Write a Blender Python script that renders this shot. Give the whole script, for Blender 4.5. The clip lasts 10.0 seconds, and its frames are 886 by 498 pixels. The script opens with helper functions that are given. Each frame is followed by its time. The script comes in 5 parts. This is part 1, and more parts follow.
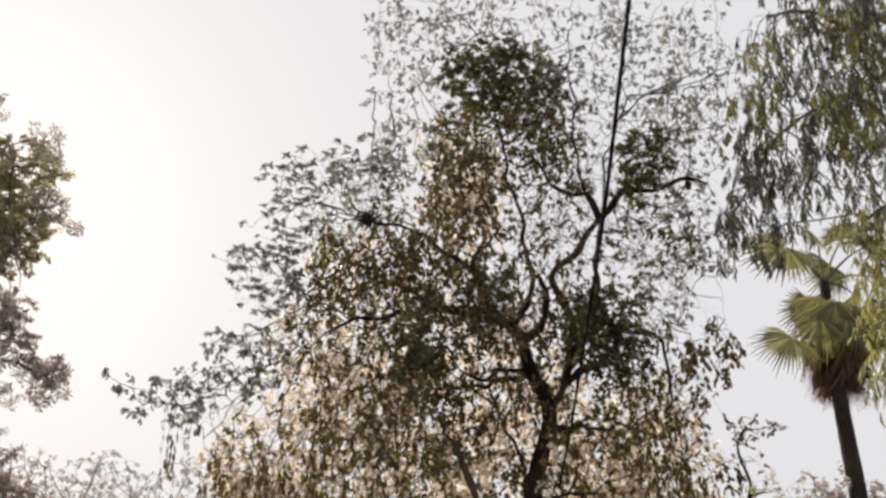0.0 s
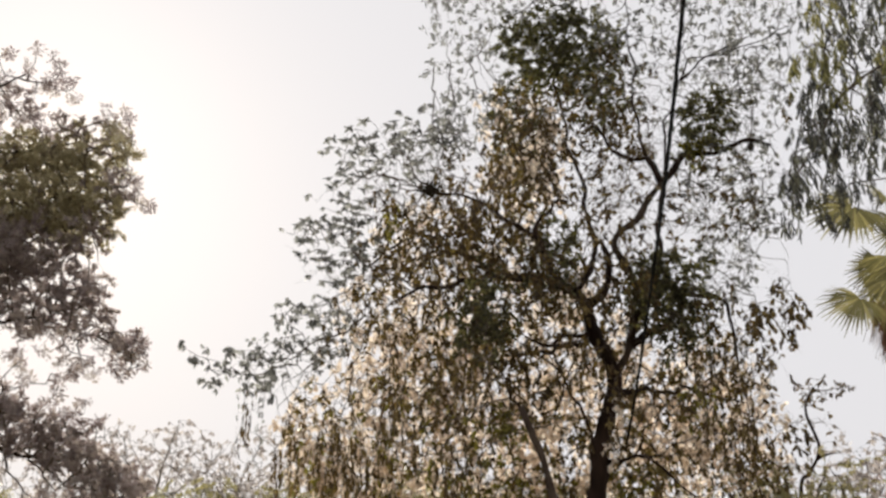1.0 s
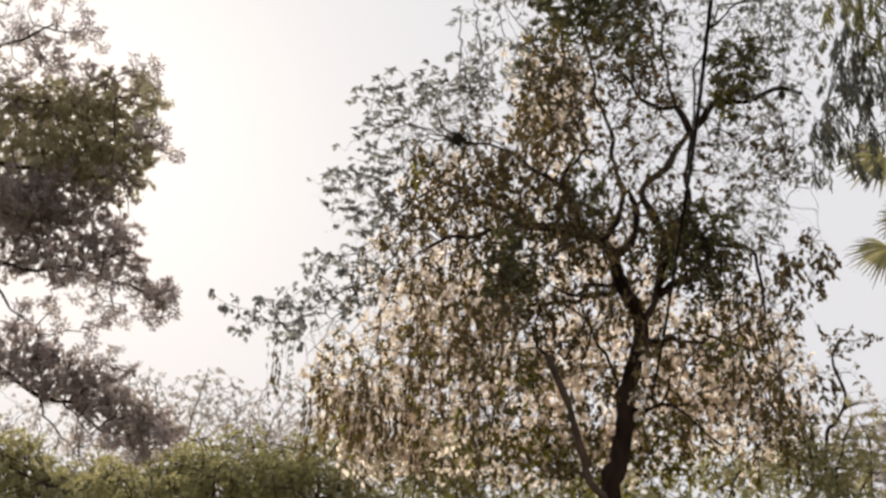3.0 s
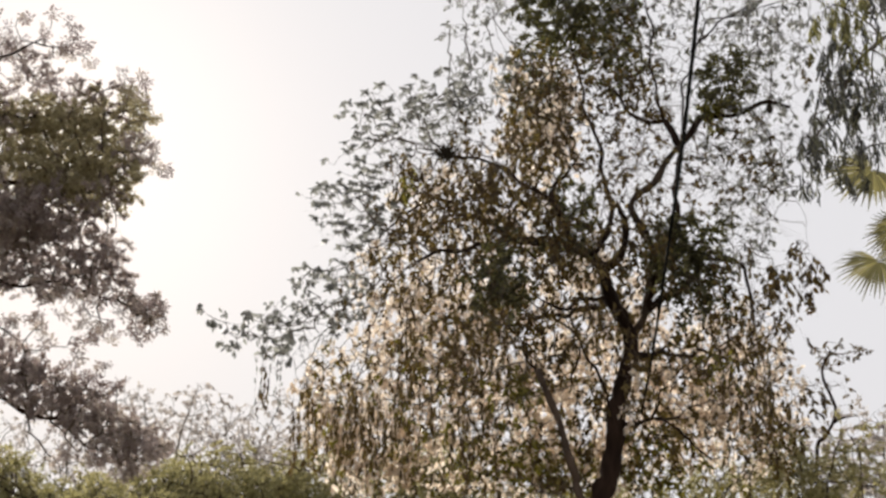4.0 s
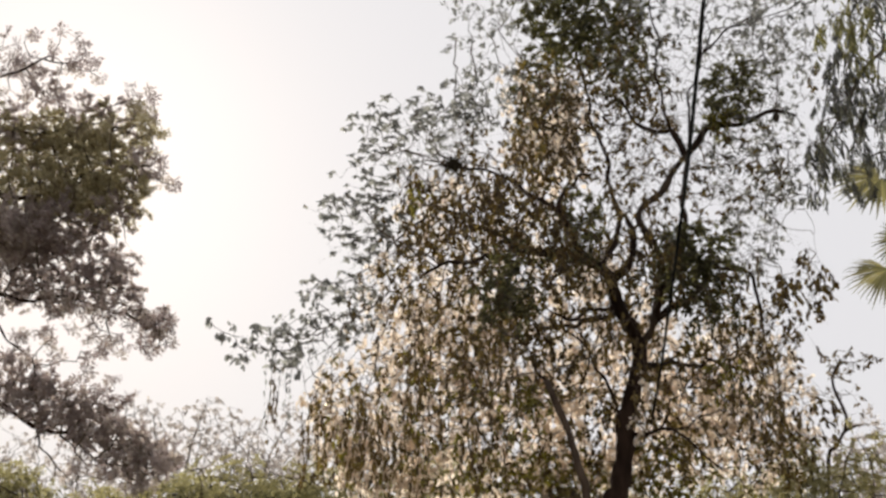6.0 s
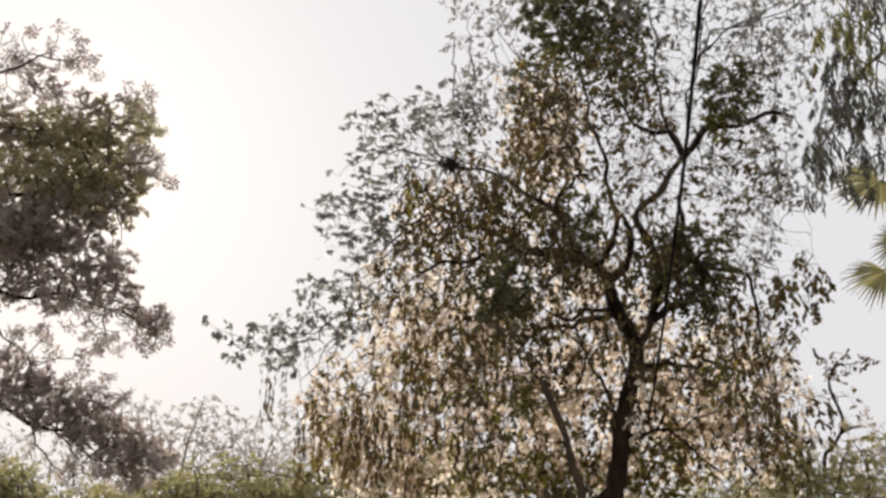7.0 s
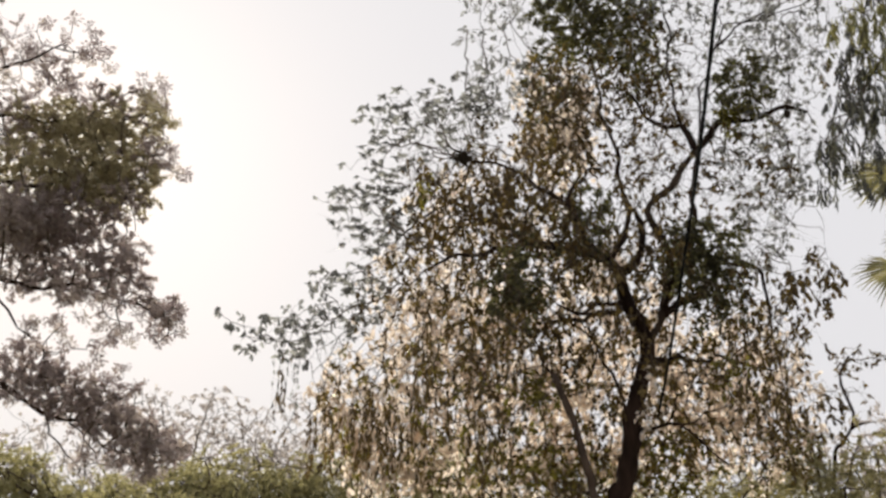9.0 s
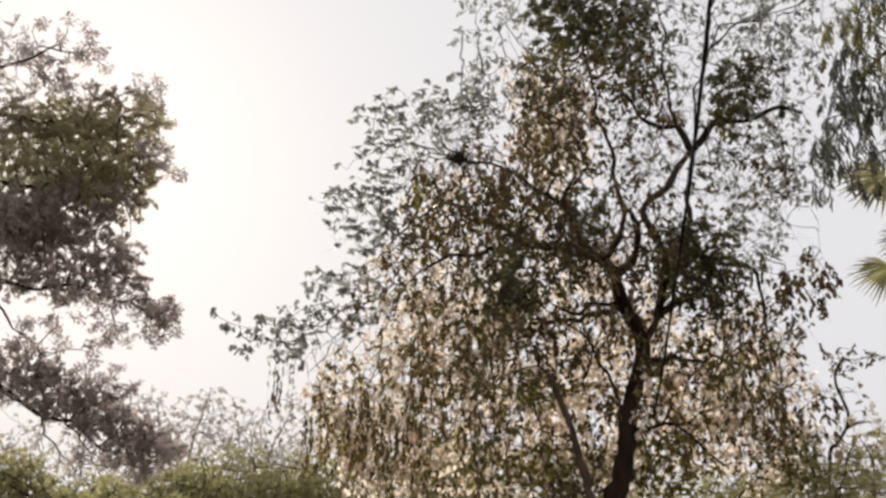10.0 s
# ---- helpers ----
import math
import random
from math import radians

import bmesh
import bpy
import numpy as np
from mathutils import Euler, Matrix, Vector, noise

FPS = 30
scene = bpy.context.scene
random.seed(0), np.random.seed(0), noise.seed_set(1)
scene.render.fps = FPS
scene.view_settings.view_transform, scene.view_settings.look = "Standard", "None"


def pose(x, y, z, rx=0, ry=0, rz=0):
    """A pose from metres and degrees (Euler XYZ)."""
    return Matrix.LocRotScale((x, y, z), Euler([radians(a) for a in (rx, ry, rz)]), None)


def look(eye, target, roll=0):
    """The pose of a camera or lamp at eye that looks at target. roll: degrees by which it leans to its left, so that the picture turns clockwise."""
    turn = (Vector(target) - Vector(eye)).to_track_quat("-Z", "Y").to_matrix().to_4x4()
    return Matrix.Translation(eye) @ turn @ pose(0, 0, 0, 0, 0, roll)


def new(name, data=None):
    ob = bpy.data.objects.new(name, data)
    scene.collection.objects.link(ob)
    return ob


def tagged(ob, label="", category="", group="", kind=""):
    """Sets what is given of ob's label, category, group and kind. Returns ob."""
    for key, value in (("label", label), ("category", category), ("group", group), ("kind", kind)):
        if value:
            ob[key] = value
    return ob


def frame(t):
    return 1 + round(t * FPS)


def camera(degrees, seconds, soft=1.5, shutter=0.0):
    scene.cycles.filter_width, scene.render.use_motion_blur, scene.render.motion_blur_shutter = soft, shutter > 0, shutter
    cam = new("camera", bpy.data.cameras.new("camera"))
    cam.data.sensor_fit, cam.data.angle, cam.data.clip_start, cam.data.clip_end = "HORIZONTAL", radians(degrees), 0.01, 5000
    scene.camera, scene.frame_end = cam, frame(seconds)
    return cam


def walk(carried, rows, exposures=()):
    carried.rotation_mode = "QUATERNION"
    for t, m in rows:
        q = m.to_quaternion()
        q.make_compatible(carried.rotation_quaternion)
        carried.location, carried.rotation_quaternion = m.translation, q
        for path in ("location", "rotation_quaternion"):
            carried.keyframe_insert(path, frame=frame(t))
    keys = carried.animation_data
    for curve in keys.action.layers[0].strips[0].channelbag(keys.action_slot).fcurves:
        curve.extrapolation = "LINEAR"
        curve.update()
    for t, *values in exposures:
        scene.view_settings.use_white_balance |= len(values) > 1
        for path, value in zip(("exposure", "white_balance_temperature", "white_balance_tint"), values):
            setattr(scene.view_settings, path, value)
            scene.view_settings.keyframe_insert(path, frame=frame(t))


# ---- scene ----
cam = camera(47.1, 10.0, soft=2.85)


def eye(x, y, z, yaw, pitch, roll):
    """A camera pose: metres from the standing point, then degrees to the left, up and round."""
    return pose(x, y, 1.6 + z, 90 + pitch, 0, yaw) @ pose(0, 0, 0, 0, 0, roll)


walk(cam, [
    (0.0, eye(0.039, 0.172, 0.087, -5.37, 21.42, -0.42)),
    (0.5, eye(0.020, 0.090, 0.041, -3.71, 20.61, -0.35)),
    (1.0, eye(-0.005, -0.006, 0.027, -1.71, 19.66, -0.50)),
    (1.5, eye(-0.010, -0.046, 0.010, -0.53, 18.28, -0.15)),
    (2.0, eye(-0.042, -0.045, -0.009, -0.09, 17.09, 0.21)),
    (2.2, eye(-0.042, -0.045, -0.009, 0.04, 16.75, 0.21)),
    (3.3, eye(-0.038, -0.030, 0.018, -0.43, 17.02, -0.08)),
    (3.5, eye(-0.035, -0.028, 0.020, -0.61, 17.26, -0.11)),
    (4.0, eye(-0.010, -0.009, 0.008, -0.74, 17.69, -0.30)),
    (4.5, eye(-0.013, 0.004, -0.010, -0.60, 18.11, -0.54)),
    (5.0, eye(-0.024, -0.021, -0.009, -0.17, 18.16, -0.69)),
    (5.5, eye(-0.021, -0.020, -0.029, -0.11, 18.37, -0.87)),
    (5.7, eye(-0.017, -0.018, -0.025, -0.19, 18.43, -0.80)),
    (6.8, eye(0.022, -0.014, -0.005, -0.29, 18.43, -0.38)),
    (7.0, eye(0.027, -0.014, -0.003, -0.31, 18.35, -0.31)),
    (7.5, eye(0.036, -0.006, -0.042, -0.15, 18.28, -0.15)),
    (8.0, eye(0.025, -0.026, -0.048, 0.02, 18.13, -0.09)),
    (8.5, eye(-0.005, -0.023, -0.029, 0.05, 18.05, -0.07)),
    (9.0, eye(-0.018, -0.040, -0.011, 0.21, 17.96, 0.15)),
    (9.5, eye(-0.028, -0.050, -0.015, 0.02, 17.98, 0.08)),
    (10.0, eye(-0.008, -0.051, -0.023, -0.01, 18.01, 0.06)),
])

# ---- sky and sun: a bright hazy sky, the sun low behind the tree on the west side ----
SUN_UP, SUN_TURN = radians(24), radians(-21)
world = bpy.data.worlds.new("sky")
scene.world = world
world.use_nodes = True
wt = world.node_tree
wt.nodes.clear()
sky = wt.nodes.new("ShaderNodeTexSky")
sky.sky_type, sky.sun_disc = "NISHITA", False
sky.sun_elevation, sky.sun_rotation = SUN_UP, SUN_TURN
sky.air_density, sky.dust_density, sky.ozone_density, sky.altitude = 1.0, 8.0, 1.0, 200
bg_sky = wt.nodes.new("ShaderNodeBackground")
bg_sky.inputs[1].default_value = 0.004
bg_haze = wt.nodes.new("ShaderNodeBackground")
bg_haze.inputs[0].default_value = (0.946, 0.932, 0.96, 1)
bg_haze.inputs[1].default_value = 0.815
both = wt.nodes.new("ShaderNodeAddShader")
world_out = wt.nodes.new("ShaderNodeOutputWorld")
wt.links.new(sky.outputs[0], bg_sky.inputs[0])
wt.links.new(bg_sky.outputs[0], both.inputs[0])
wt.links.new(bg_haze.outputs[0], both.inputs[1])
wt.links.new(both.outputs[0], world_out.inputs[0])

sun_lamp = bpy.data.lights.new("sun", "SUN")
sun_lamp.energy, sun_lamp.angle, sun_lamp.color = 5.0, radians(1.5), (1.0, 0.93, 0.82)
sun = new("sun", sun_lamp)
sun_way = Vector((math.sin(SUN_TURN) * math.cos(SUN_UP), math.cos(SUN_TURN) * math.cos(SUN_UP), math.sin(SUN_UP)))
sun.matrix_world = look(sun_way * 60, (0, 0, 0))


# ---- materials ----
def shader(name):
    m = bpy.data.materials.new(name)
    m.use_nodes = True
    nt = m.node_tree
    return m, nt, nt.nodes["Principled BSDF"], nt.nodes["Material Output"]


def ramp(nt, stops):
    r = nt.nodes.new("ShaderNodeValToRGB")
    while len(r.color_ramp.elements) < len(stops):
        r.color_ramp.elements.new(0.5)
    for e, (p, c) in zip(r.color_ramp.elements, stops):
        e.position, e.color = p, (*c, 1)
    return r


def leaf_material(name, stops, through_light, clear=0.35, rough=0.5, patchy=0.22):
    """Leaf colour varies from leaf to leaf and, more softly, over the crown; light passes through the blade."""
    m, nt, bsdf, out = shader(name)
    geo, info = nt.nodes.new("ShaderNodeNewGeometry"), nt.nodes.new("ShaderNodeObjectInfo")
    coord, patch = nt.nodes.new("ShaderNodeTexCoord"), nt.nodes.new("ShaderNodeTexNoise")
    patch.inputs["Scale"].default_value = 0.9
    nt.links.new(coord.outputs["Object"], patch.inputs["Vector"])
    add = nt.nodes.new("ShaderNodeMath")
    add.operation = "ADD"
    nt.links.new(geo.outputs["Random Per Island"], add.inputs[0])
    nt.links.new(info.outputs["Random"], add.inputs[1])
    wrap = nt.nodes.new("ShaderNodeMath")
    wrap.operation, wrap.inputs[1].default_value = "FRACT", 1.0
    nt.links.new(add.outputs[0], wrap.inputs[0])
    mix = nt.nodes.new("ShaderNodeMapRange")
    mix.inputs["From Min"].default_value, mix.inputs["From Max"].default_value = 0.25, 0.75
    mix.inputs["To Min"].default_value, mix.inputs["To Max"].default_value = -patchy, patchy
    nt.links.new(patch.outputs["Fac"], mix.inputs["Value"])
    total = nt.nodes.new("ShaderNodeMath")
    total.operation, total.use_clamp = "ADD", True
    nt.links.new(wrap.outputs[0], total.inputs[0])
    nt.links.new(mix.outputs[0], total.inputs[1])
    r = ramp(nt, stops)
    nt.links.new(total.outputs[0], r.inputs[0])
    nt.links.new(r.outputs[0], bsdf.inputs["Base Color"])
    bsdf.inputs["Roughness"].default_value = rough
    bsdf.inputs["Specular IOR Level"].default_value = 0.35
    tint = nt.nodes.new("ShaderNodeMix")
    tint.data_type, tint.blend_type = "RGBA", "MULTIPLY"
    tint.inputs[0].default_value = 1.0
    nt.links.new(r.outputs[0], tint.inputs[6])
    tint.inputs[7].default_value = (*through_light, 1)
    glow = nt.nodes.new("ShaderNodeBsdfTranslucent")
    nt.links.new(tint.outputs[2], glow.inputs["Color"])
    blend = nt.nodes.new("ShaderNodeMixShader")
    blend.inputs[0].default_value = clear
    nt.links.new(bsdf.outputs[0], blend.inputs[1])
    nt.links.new(glow.outputs[0], blend.inputs[2])
    nt.links.new(blend.outputs[0], out.inputs[0])
    return m


def bark_material(name, dark, light, scale=9.0, depth=0.4):
    m, nt, bsdf, out = shader(name)
    coord = nt.nodes.new("ShaderNodeTexCoord")
    stretch = nt.nodes.new("ShaderNodeMapping")
    stretch.inputs["Scale"].default_value = (1, 1, 0.3)
    nt.links.new(coord.outputs["Object"], stretch.inputs[0])
    grain, stain = nt.nodes.new("ShaderNodeTexNoise"), nt.nodes.new("ShaderNodeTexNoise")
    grain.inputs["Scale"].default_value, grain.inputs["Detail"].default_value = scale, 7
    stain.inputs["Scale"].default_value = 1.3
    nt.links.new(stretch.outputs[0], grain.inputs["Vector"])
    nt.links.new(coord.outputs["Object"], stain.inputs["Vector"])
    mul = nt.nodes.new("ShaderNodeMath")
    mul.operation = "MULTIPLY_ADD"
    mul.inputs[1].default_value = 0.6
    nt.links.new(grain.outputs["Fac"], mul.inputs[0])
    half = nt.nodes.new("ShaderNodeMath")
    half.operation, half.inputs[1].default_value = "MULTIPLY", 0.4
    nt.links.new(stain.outputs["Fac"], half.inputs[0])
    nt.links.new(half.outputs[0], mul.inputs[2])
    r = ramp(nt, [(0.35, dark), (0.68, light)])
    nt.links.new(mul.outputs[0], r.inputs[0])
    nt.links.new(r.outputs[0], bsdf.inputs["Base Color"])
    bsdf.inputs["Roughness"].default_value = 0.9
    bsdf.inputs["Specular IOR Level"].default_value = 0.1
    bump = nt.nodes.new("ShaderNodeBump")
    bump.inputs["Strength"].default_value, bump.inputs["Distance"].default_value = depth, 0.03
    nt.links.new(grain.outputs["Fac"], bump.inputs["Height"])
    nt.links.new(bump.outputs[0], bsdf.inputs["Normal"])
    return m


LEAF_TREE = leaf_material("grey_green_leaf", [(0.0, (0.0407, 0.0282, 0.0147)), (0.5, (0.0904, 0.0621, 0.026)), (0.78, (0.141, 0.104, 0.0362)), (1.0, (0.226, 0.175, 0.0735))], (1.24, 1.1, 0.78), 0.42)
LEAF_OLIVE = leaf_material("olive_leaf", [(0.0, (0.075, 0.066, 0.02)), (0.5, (0.165, 0.15, 0.04)), (1.0, (0.34, 0.305, 0.09))], (1.3, 1.25, 0.6), 0.5)
LEAF_DENSE = leaf_material("deep_green_leaf", [(0.0, (0.046, 0.0414, 0.0276)), (0.6, (0.103, 0.0966, 0.0575)), (1.0, (0.23, 0.213, 0.0978))], (1.35, 1.4, 0.75))
# paler copy of the tree's leaf; the look of backlight is in its colour
LEAF_FLANK = leaf_material("backlit_grey_leaf", [(0.0, (0.16, 0.16, 0.16)), (0.6, (0.26, 0.26, 0.255)), (1.0, (0.37, 0.366, 0.345))], (1.12, 1.14, 1.08), 0.58)
POD = leaf_material("straw_pod", [(0.0, (0.5, 0.41, 0.31)), (0.25, (0.87, 0.775, 0.675)), (1.0, (0.95, 0.885, 0.805))], (1.0, 0.975, 0.93), 0.6, 0.7)
LEAF_BACK = leaf_material("yellow_brown_leaf", [(0.0, (0.0896, 0.0672, 0.0246)), (0.5, (0.185, 0.143, 0.0515)), (1.0, (0.347, 0.286, 0.112))], (1.22, 1.1, 0.68), 0.5)
# shaded copy of the shade tree's leaf, paled to stand in for glare haze
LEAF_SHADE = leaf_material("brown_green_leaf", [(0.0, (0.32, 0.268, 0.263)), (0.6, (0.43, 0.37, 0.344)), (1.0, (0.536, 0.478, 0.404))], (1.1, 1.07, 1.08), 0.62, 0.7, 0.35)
# lit copy of the same leaf: sunlight on the upper layers as olive colour
LEAF_TOP = leaf_material("lit_olive_brown_leaf", [(0.0, (0.334, 0.292, 0.207)), (0.6, (0.456, 0.408, 0.276)), (1.0, (0.562, 0.514, 0.329))], (1.12, 1.1, 1.0), 0.62, 0.7, 0.35)
LEAF_WILLOW = leaf_material("narrow_leaf", [(0.0, (0.06, 0.06, 0.067)), (0.6, (0.115, 0.116, 0.112)), (1.0, (0.24, 0.238, 0.16))], (1.25, 1.25, 1.05), 0.42)
# lit copy of the narrow leaf: sunlight on clumps given as yellow-green colour
LEAF_LIME = leaf_material("sunlit_lime_leaf", [(0.0, (0.16, 0.155, 0.075)), (0.6, (0.29, 0.278, 0.13)), (1.0, (0.5, 0.46, 0.22))], (1.2, 1.18, 0.8), 0.55)
# bush green lifted well above real foliage to imitate the bright haze
LEAF_BUSH = leaf_material("hazed_bush_leaf", [(0.0, (0.27, 0.25, 0.14)), (0.6, (0.39, 0.362, 0.205)), (1.0, (0.52, 0.48, 0.29))], (1.1, 1.08, 0.85), 0.62)
# dry leaves far paler than foliage: distance haze mixed into the base colour
LEAF_DRY = leaf_material("hazed_dry_leaf", [(0.0, (0.38, 0.35, 0.335)), (0.6, (0.52, 0.485, 0.46)), (1.0, (0.65, 0.605, 0.565))], (1.03, 1.0, 0.98), 0.6)
FROND = leaf_material("palm_frond", [(0.0, (0.095, 0.09, 0.05)), (0.6, (0.165, 0.155, 0.08)), (1.0, (0.33, 0.30, 0.155))], (1.25, 1.2, 0.75), 0.42, 0.7)
FROND_DEAD = leaf_material("dead_frond", [(0.0, (0.06, 0.033, 0.026)), (0.6, (0.12, 0.07, 0.053)), (1.0, (0.25, 0.165, 0.115))], (1.2, 1.0, 0.8), 0.25, 0.7)
BARK = bark_material("dark_bark", (0.012, 0.0068, 0.005), (0.046, 0.028, 0.02))
TWIG = bark_material("twig_bark", (0.075, 0.06, 0.048), (0.2, 0.162, 0.13), 14)
BARK_PALE = bark_material("grey_bark", (0.10, 0.085, 0.07), (0.28, 0.24, 0.2))
BARK_BROWN = bark_material("brown_bark", (0.028, 0.02, 0.015), (0.11, 0.08, 0.062))
BARK_PALM = bark_material("palm_bark", (0.016, 0.012, 0.011), (0.055, 0.043, 0.037), 16, 0.7)
NEST = bark_material("nest_twigs", (0.02, 0.016, 0.013), (0.07, 0.055, 0.04), 30)


def cable_material():
    m, nt, bsdf, out = shader("black_cable")
    n = nt.nodes.new("ShaderNodeTexNoise")
    n.inputs["Scale"].default_value = 25
    r = ramp(nt, [(0.3, (0.004, 0.004, 0.005)), (0.8, (0.012, 0.012, 0.012))])
    nt.links.new(n.outputs["Fac"], r.inputs[0])
    nt.links.new(r.outputs[0], bsdf.inputs["Base Color"])
    bsdf.inputs["Roughness"].default_value = 0.8
    bsdf.inputs["Specular IOR Level"].default_value = 0.08
    return m


def soil_material():
    m, nt, bsdf, out = shader("dry_grass_soil")
    coord = nt.nodes.new("ShaderNodeTexCoord")
    big, fine = nt.nodes.new("ShaderNodeTexNoise"), nt.nodes.new("ShaderNodeTexNoise")
    big.inputs["Scale"].default_value, fine.inputs["Scale"].default_value = 0.15, 9
    fine.inputs["Detail"].default_value = 8
    for n in (big, fine):
        nt.links.new(coord.outputs["Object"], n.inputs["Vector"])
    r1 = ramp(nt, [(0.3, (0.34, 0.27, 0.19)), (0.7, (0.19, 0.18, 0.09))])
    r2 = ramp(nt, [(0.25, (0.5, 0.5, 0.5)), (0.8, (1.0, 1.0, 1.0))])
    nt.links.new(big.outputs["Fac"], r1.inputs[0])
    nt.links.new(fine.outputs["Fac"], r2.inputs[0])
    mix = nt.nodes.new("ShaderNodeMix")
    mix.data_type, mix.blend_type = "RGBA", "MULTIPLY"
    mix.inputs[0].default_value = 1.0
    nt.links.new(r1.outputs[0], mix.inputs[6])
    nt.links.new(r2.outputs[0], mix.inputs[7])
    nt.links.new(mix.outputs[2], bsdf.inputs["Base Color"])
    bsdf.inputs["Roughness"].default_value = 0.95
    bump = nt.nodes.new("ShaderNodeBump")
    bump.inputs["Strength"].default_value = 0.5
    nt.links.new(fine.outputs["Fac"], bump.inputs["Height"])
    nt.links.new(bump.outputs[0], bsdf.inputs["Normal"])
    return m


CABLE, SOIL = cable_material(), soil_material()


# ---- mesh helpers ----
def part(name, mesh, material, parent, label=""):
    """One mesh object under a thing or a part."""
    ob = new(name, mesh)
    if material and not mesh.materials:
        mesh.materials.append(material)
    ob.parent = parent
    if parent:
        ob.matrix_parent_inverse = parent.matrix_world.inverted()
    if label:
        tagged(ob, label)
    return ob


def root(name, place, label, category, group=""):
    ob = new(name)
    ob.empty_display_size = 0.3
    ob.matrix_world = Matrix.Translation(place)
    bpy.context.view_layer.update()
    return tagged(ob, label, category, group)


def mesh_of(name, verts, faces, smooth=False):
    me = bpy.data.meshes.new(name)
    me.from_pydata(verts, [], faces)
    if smooth:
        me.polygons.foreach_set("use_smooth", [True] * len(me.polygons))
    me.update()
    return me


def quads_mesh(name, verts, quads):
    """A mesh from arrays: verts (n, 3) and quads (m, 4)."""
    me = bpy.data.meshes.new(name)
    me.vertices.add(len(verts))
    me.vertices.foreach_set("co", np.asarray(verts, dtype=np.float32).ravel())
    me.loops.add(len(quads) * 4)
    me.loops.foreach_set("vertex_index", np.asarray(quads, dtype=np.int32).ravel())
    me.polygons.add(len(quads))
    me.polygons.foreach_set("loop_start", np.arange(0, len(quads) * 4, 4, dtype=np.int32))
    me.update(calc_edges=True)
    me.validate()
    return me


def unit(v):
    return v / np.maximum(np.linalg.norm(v, axis=-1, keepdims=True), 1e-9)


def leaf_arrays(base, way, side, length, width, fold=0.25, curl=0.12):
    """Leaf blades of two folded halves each: verts and quads."""
    n = np.cross(way, side)
    L, W = length[:, None], width[:, None]
    l1 = base + way * L * 0.22 - side * W * 0.44 + n * W * fold
    l2 = base + way * L * 0.74 - side * W * 0.42 + n * (W * fold - L * curl * 0.4)
    tip = base + way * L - n * L * curl
    r1 = base + way * L * 0.22 + side * W * 0.44 + n * W * fold
    r2 = base + way * L * 0.74 + side * W * 0.42 + n * (W * fold - L * curl * 0.4)
    v = np.stack([base, l1, l2, tip, r2, r1], 1).reshape(-1, 3)
    i = np.arange(len(base))[:, None] * 6
    return v, np.concatenate([i + [0, 1, 2, 3], i + [0, 3, 4, 5]], 1).reshape(-1, 4)


def stick_arrays(a, b, ra, rb):
    """Thin four-sided sticks from a to b."""
    d = unit(b - a)
    ref = np.where(np.abs(d[:, 2:3]) > 0.9, np.array([[1.0, 0, 0]]), np.array([[0, 0, 1.0]]))
    u = unit(np.cross(d, ref))
    w = np.cross(d, u)
    ring = [u, w, -u, -w]
    v = np.stack([a + o * ra[:, None] for o in ring] + [b + o * rb[:, None] for o in ring], 1).reshape(-1, 3)
    i = np.arange(len(a))[:, None] * 8
    q = np.concatenate([i + [k, (k + 1) % 4, 4 + (k + 1) % 4, 4 + k] for k in range(4)], 1).reshape(-1, 4)
    return v, q


def spline(points, step=0.12):
    """A smooth line through the points."""
    p = np.array(points, dtype=float)
    p = np.vstack([2 * p[0] - p[1], p, 2 * p[-1] - p[-2]])
    out = []
    for i in range(1, len(p) - 2):
        n = max(2, int(np.linalg.norm(p[i + 1] - p[i]) / step))
        for t in np.arange(n) / n:
            out.append(0.5 * (2 * p[i] + (p[i + 1] - p[i - 1]) * t + (2 * p[i - 1] - 5 * p[i] + 4 * p[i + 1] - p[i + 2]) * t * t
                              + (3 * p[i] - p[i - 1] - 3 * p[i + 1] + p[i + 2]) * t ** 3))
    out.append(p[-2])
    return np.array(out)


def tube_mesh(name, line, radii, sides=10, rough=0.12, seed=0):
    """A tube along a line with an uneven, knotty skin and a rounded end."""
    rng = np.random.default_rng(seed)
    verts, faces = [], []
    u = None
    for i, c in enumerate(line):
        d = unit(line[min(i + 1, len(line) - 1)] - line[max(i - 1, 0)])
        if u is None:
            u = unit(np.cross(d, [0.3, 0.9, 0.1]))
        u = unit(u - d * np.dot(u, d))
        w = np.cross(d, u)
        for k in range(sides):
            a = 2 * math.pi * k / sides
            r = radii[i] * (1 + rough * (rng.random() - 0.5) + rough * math.sin(3 * a + i * 0.35) * 0.6)
            verts.append(tuple(c + (u * math.cos(a) + w * math.sin(a)) * r))
    for i in range(len(line) - 1):
        for k in range(sides):
            n = (k + 1) % sides
            faces.append((i * sides + k, i * sides + n, (i + 1) * sides + n, (i + 1) * sides + k))
    for end, order in ((0, -1), (len(line) - 1, 1)):
        faces.append(tuple(end * sides + k for k in range(sides))[::order])
    return mesh_of(name, verts, faces, True)


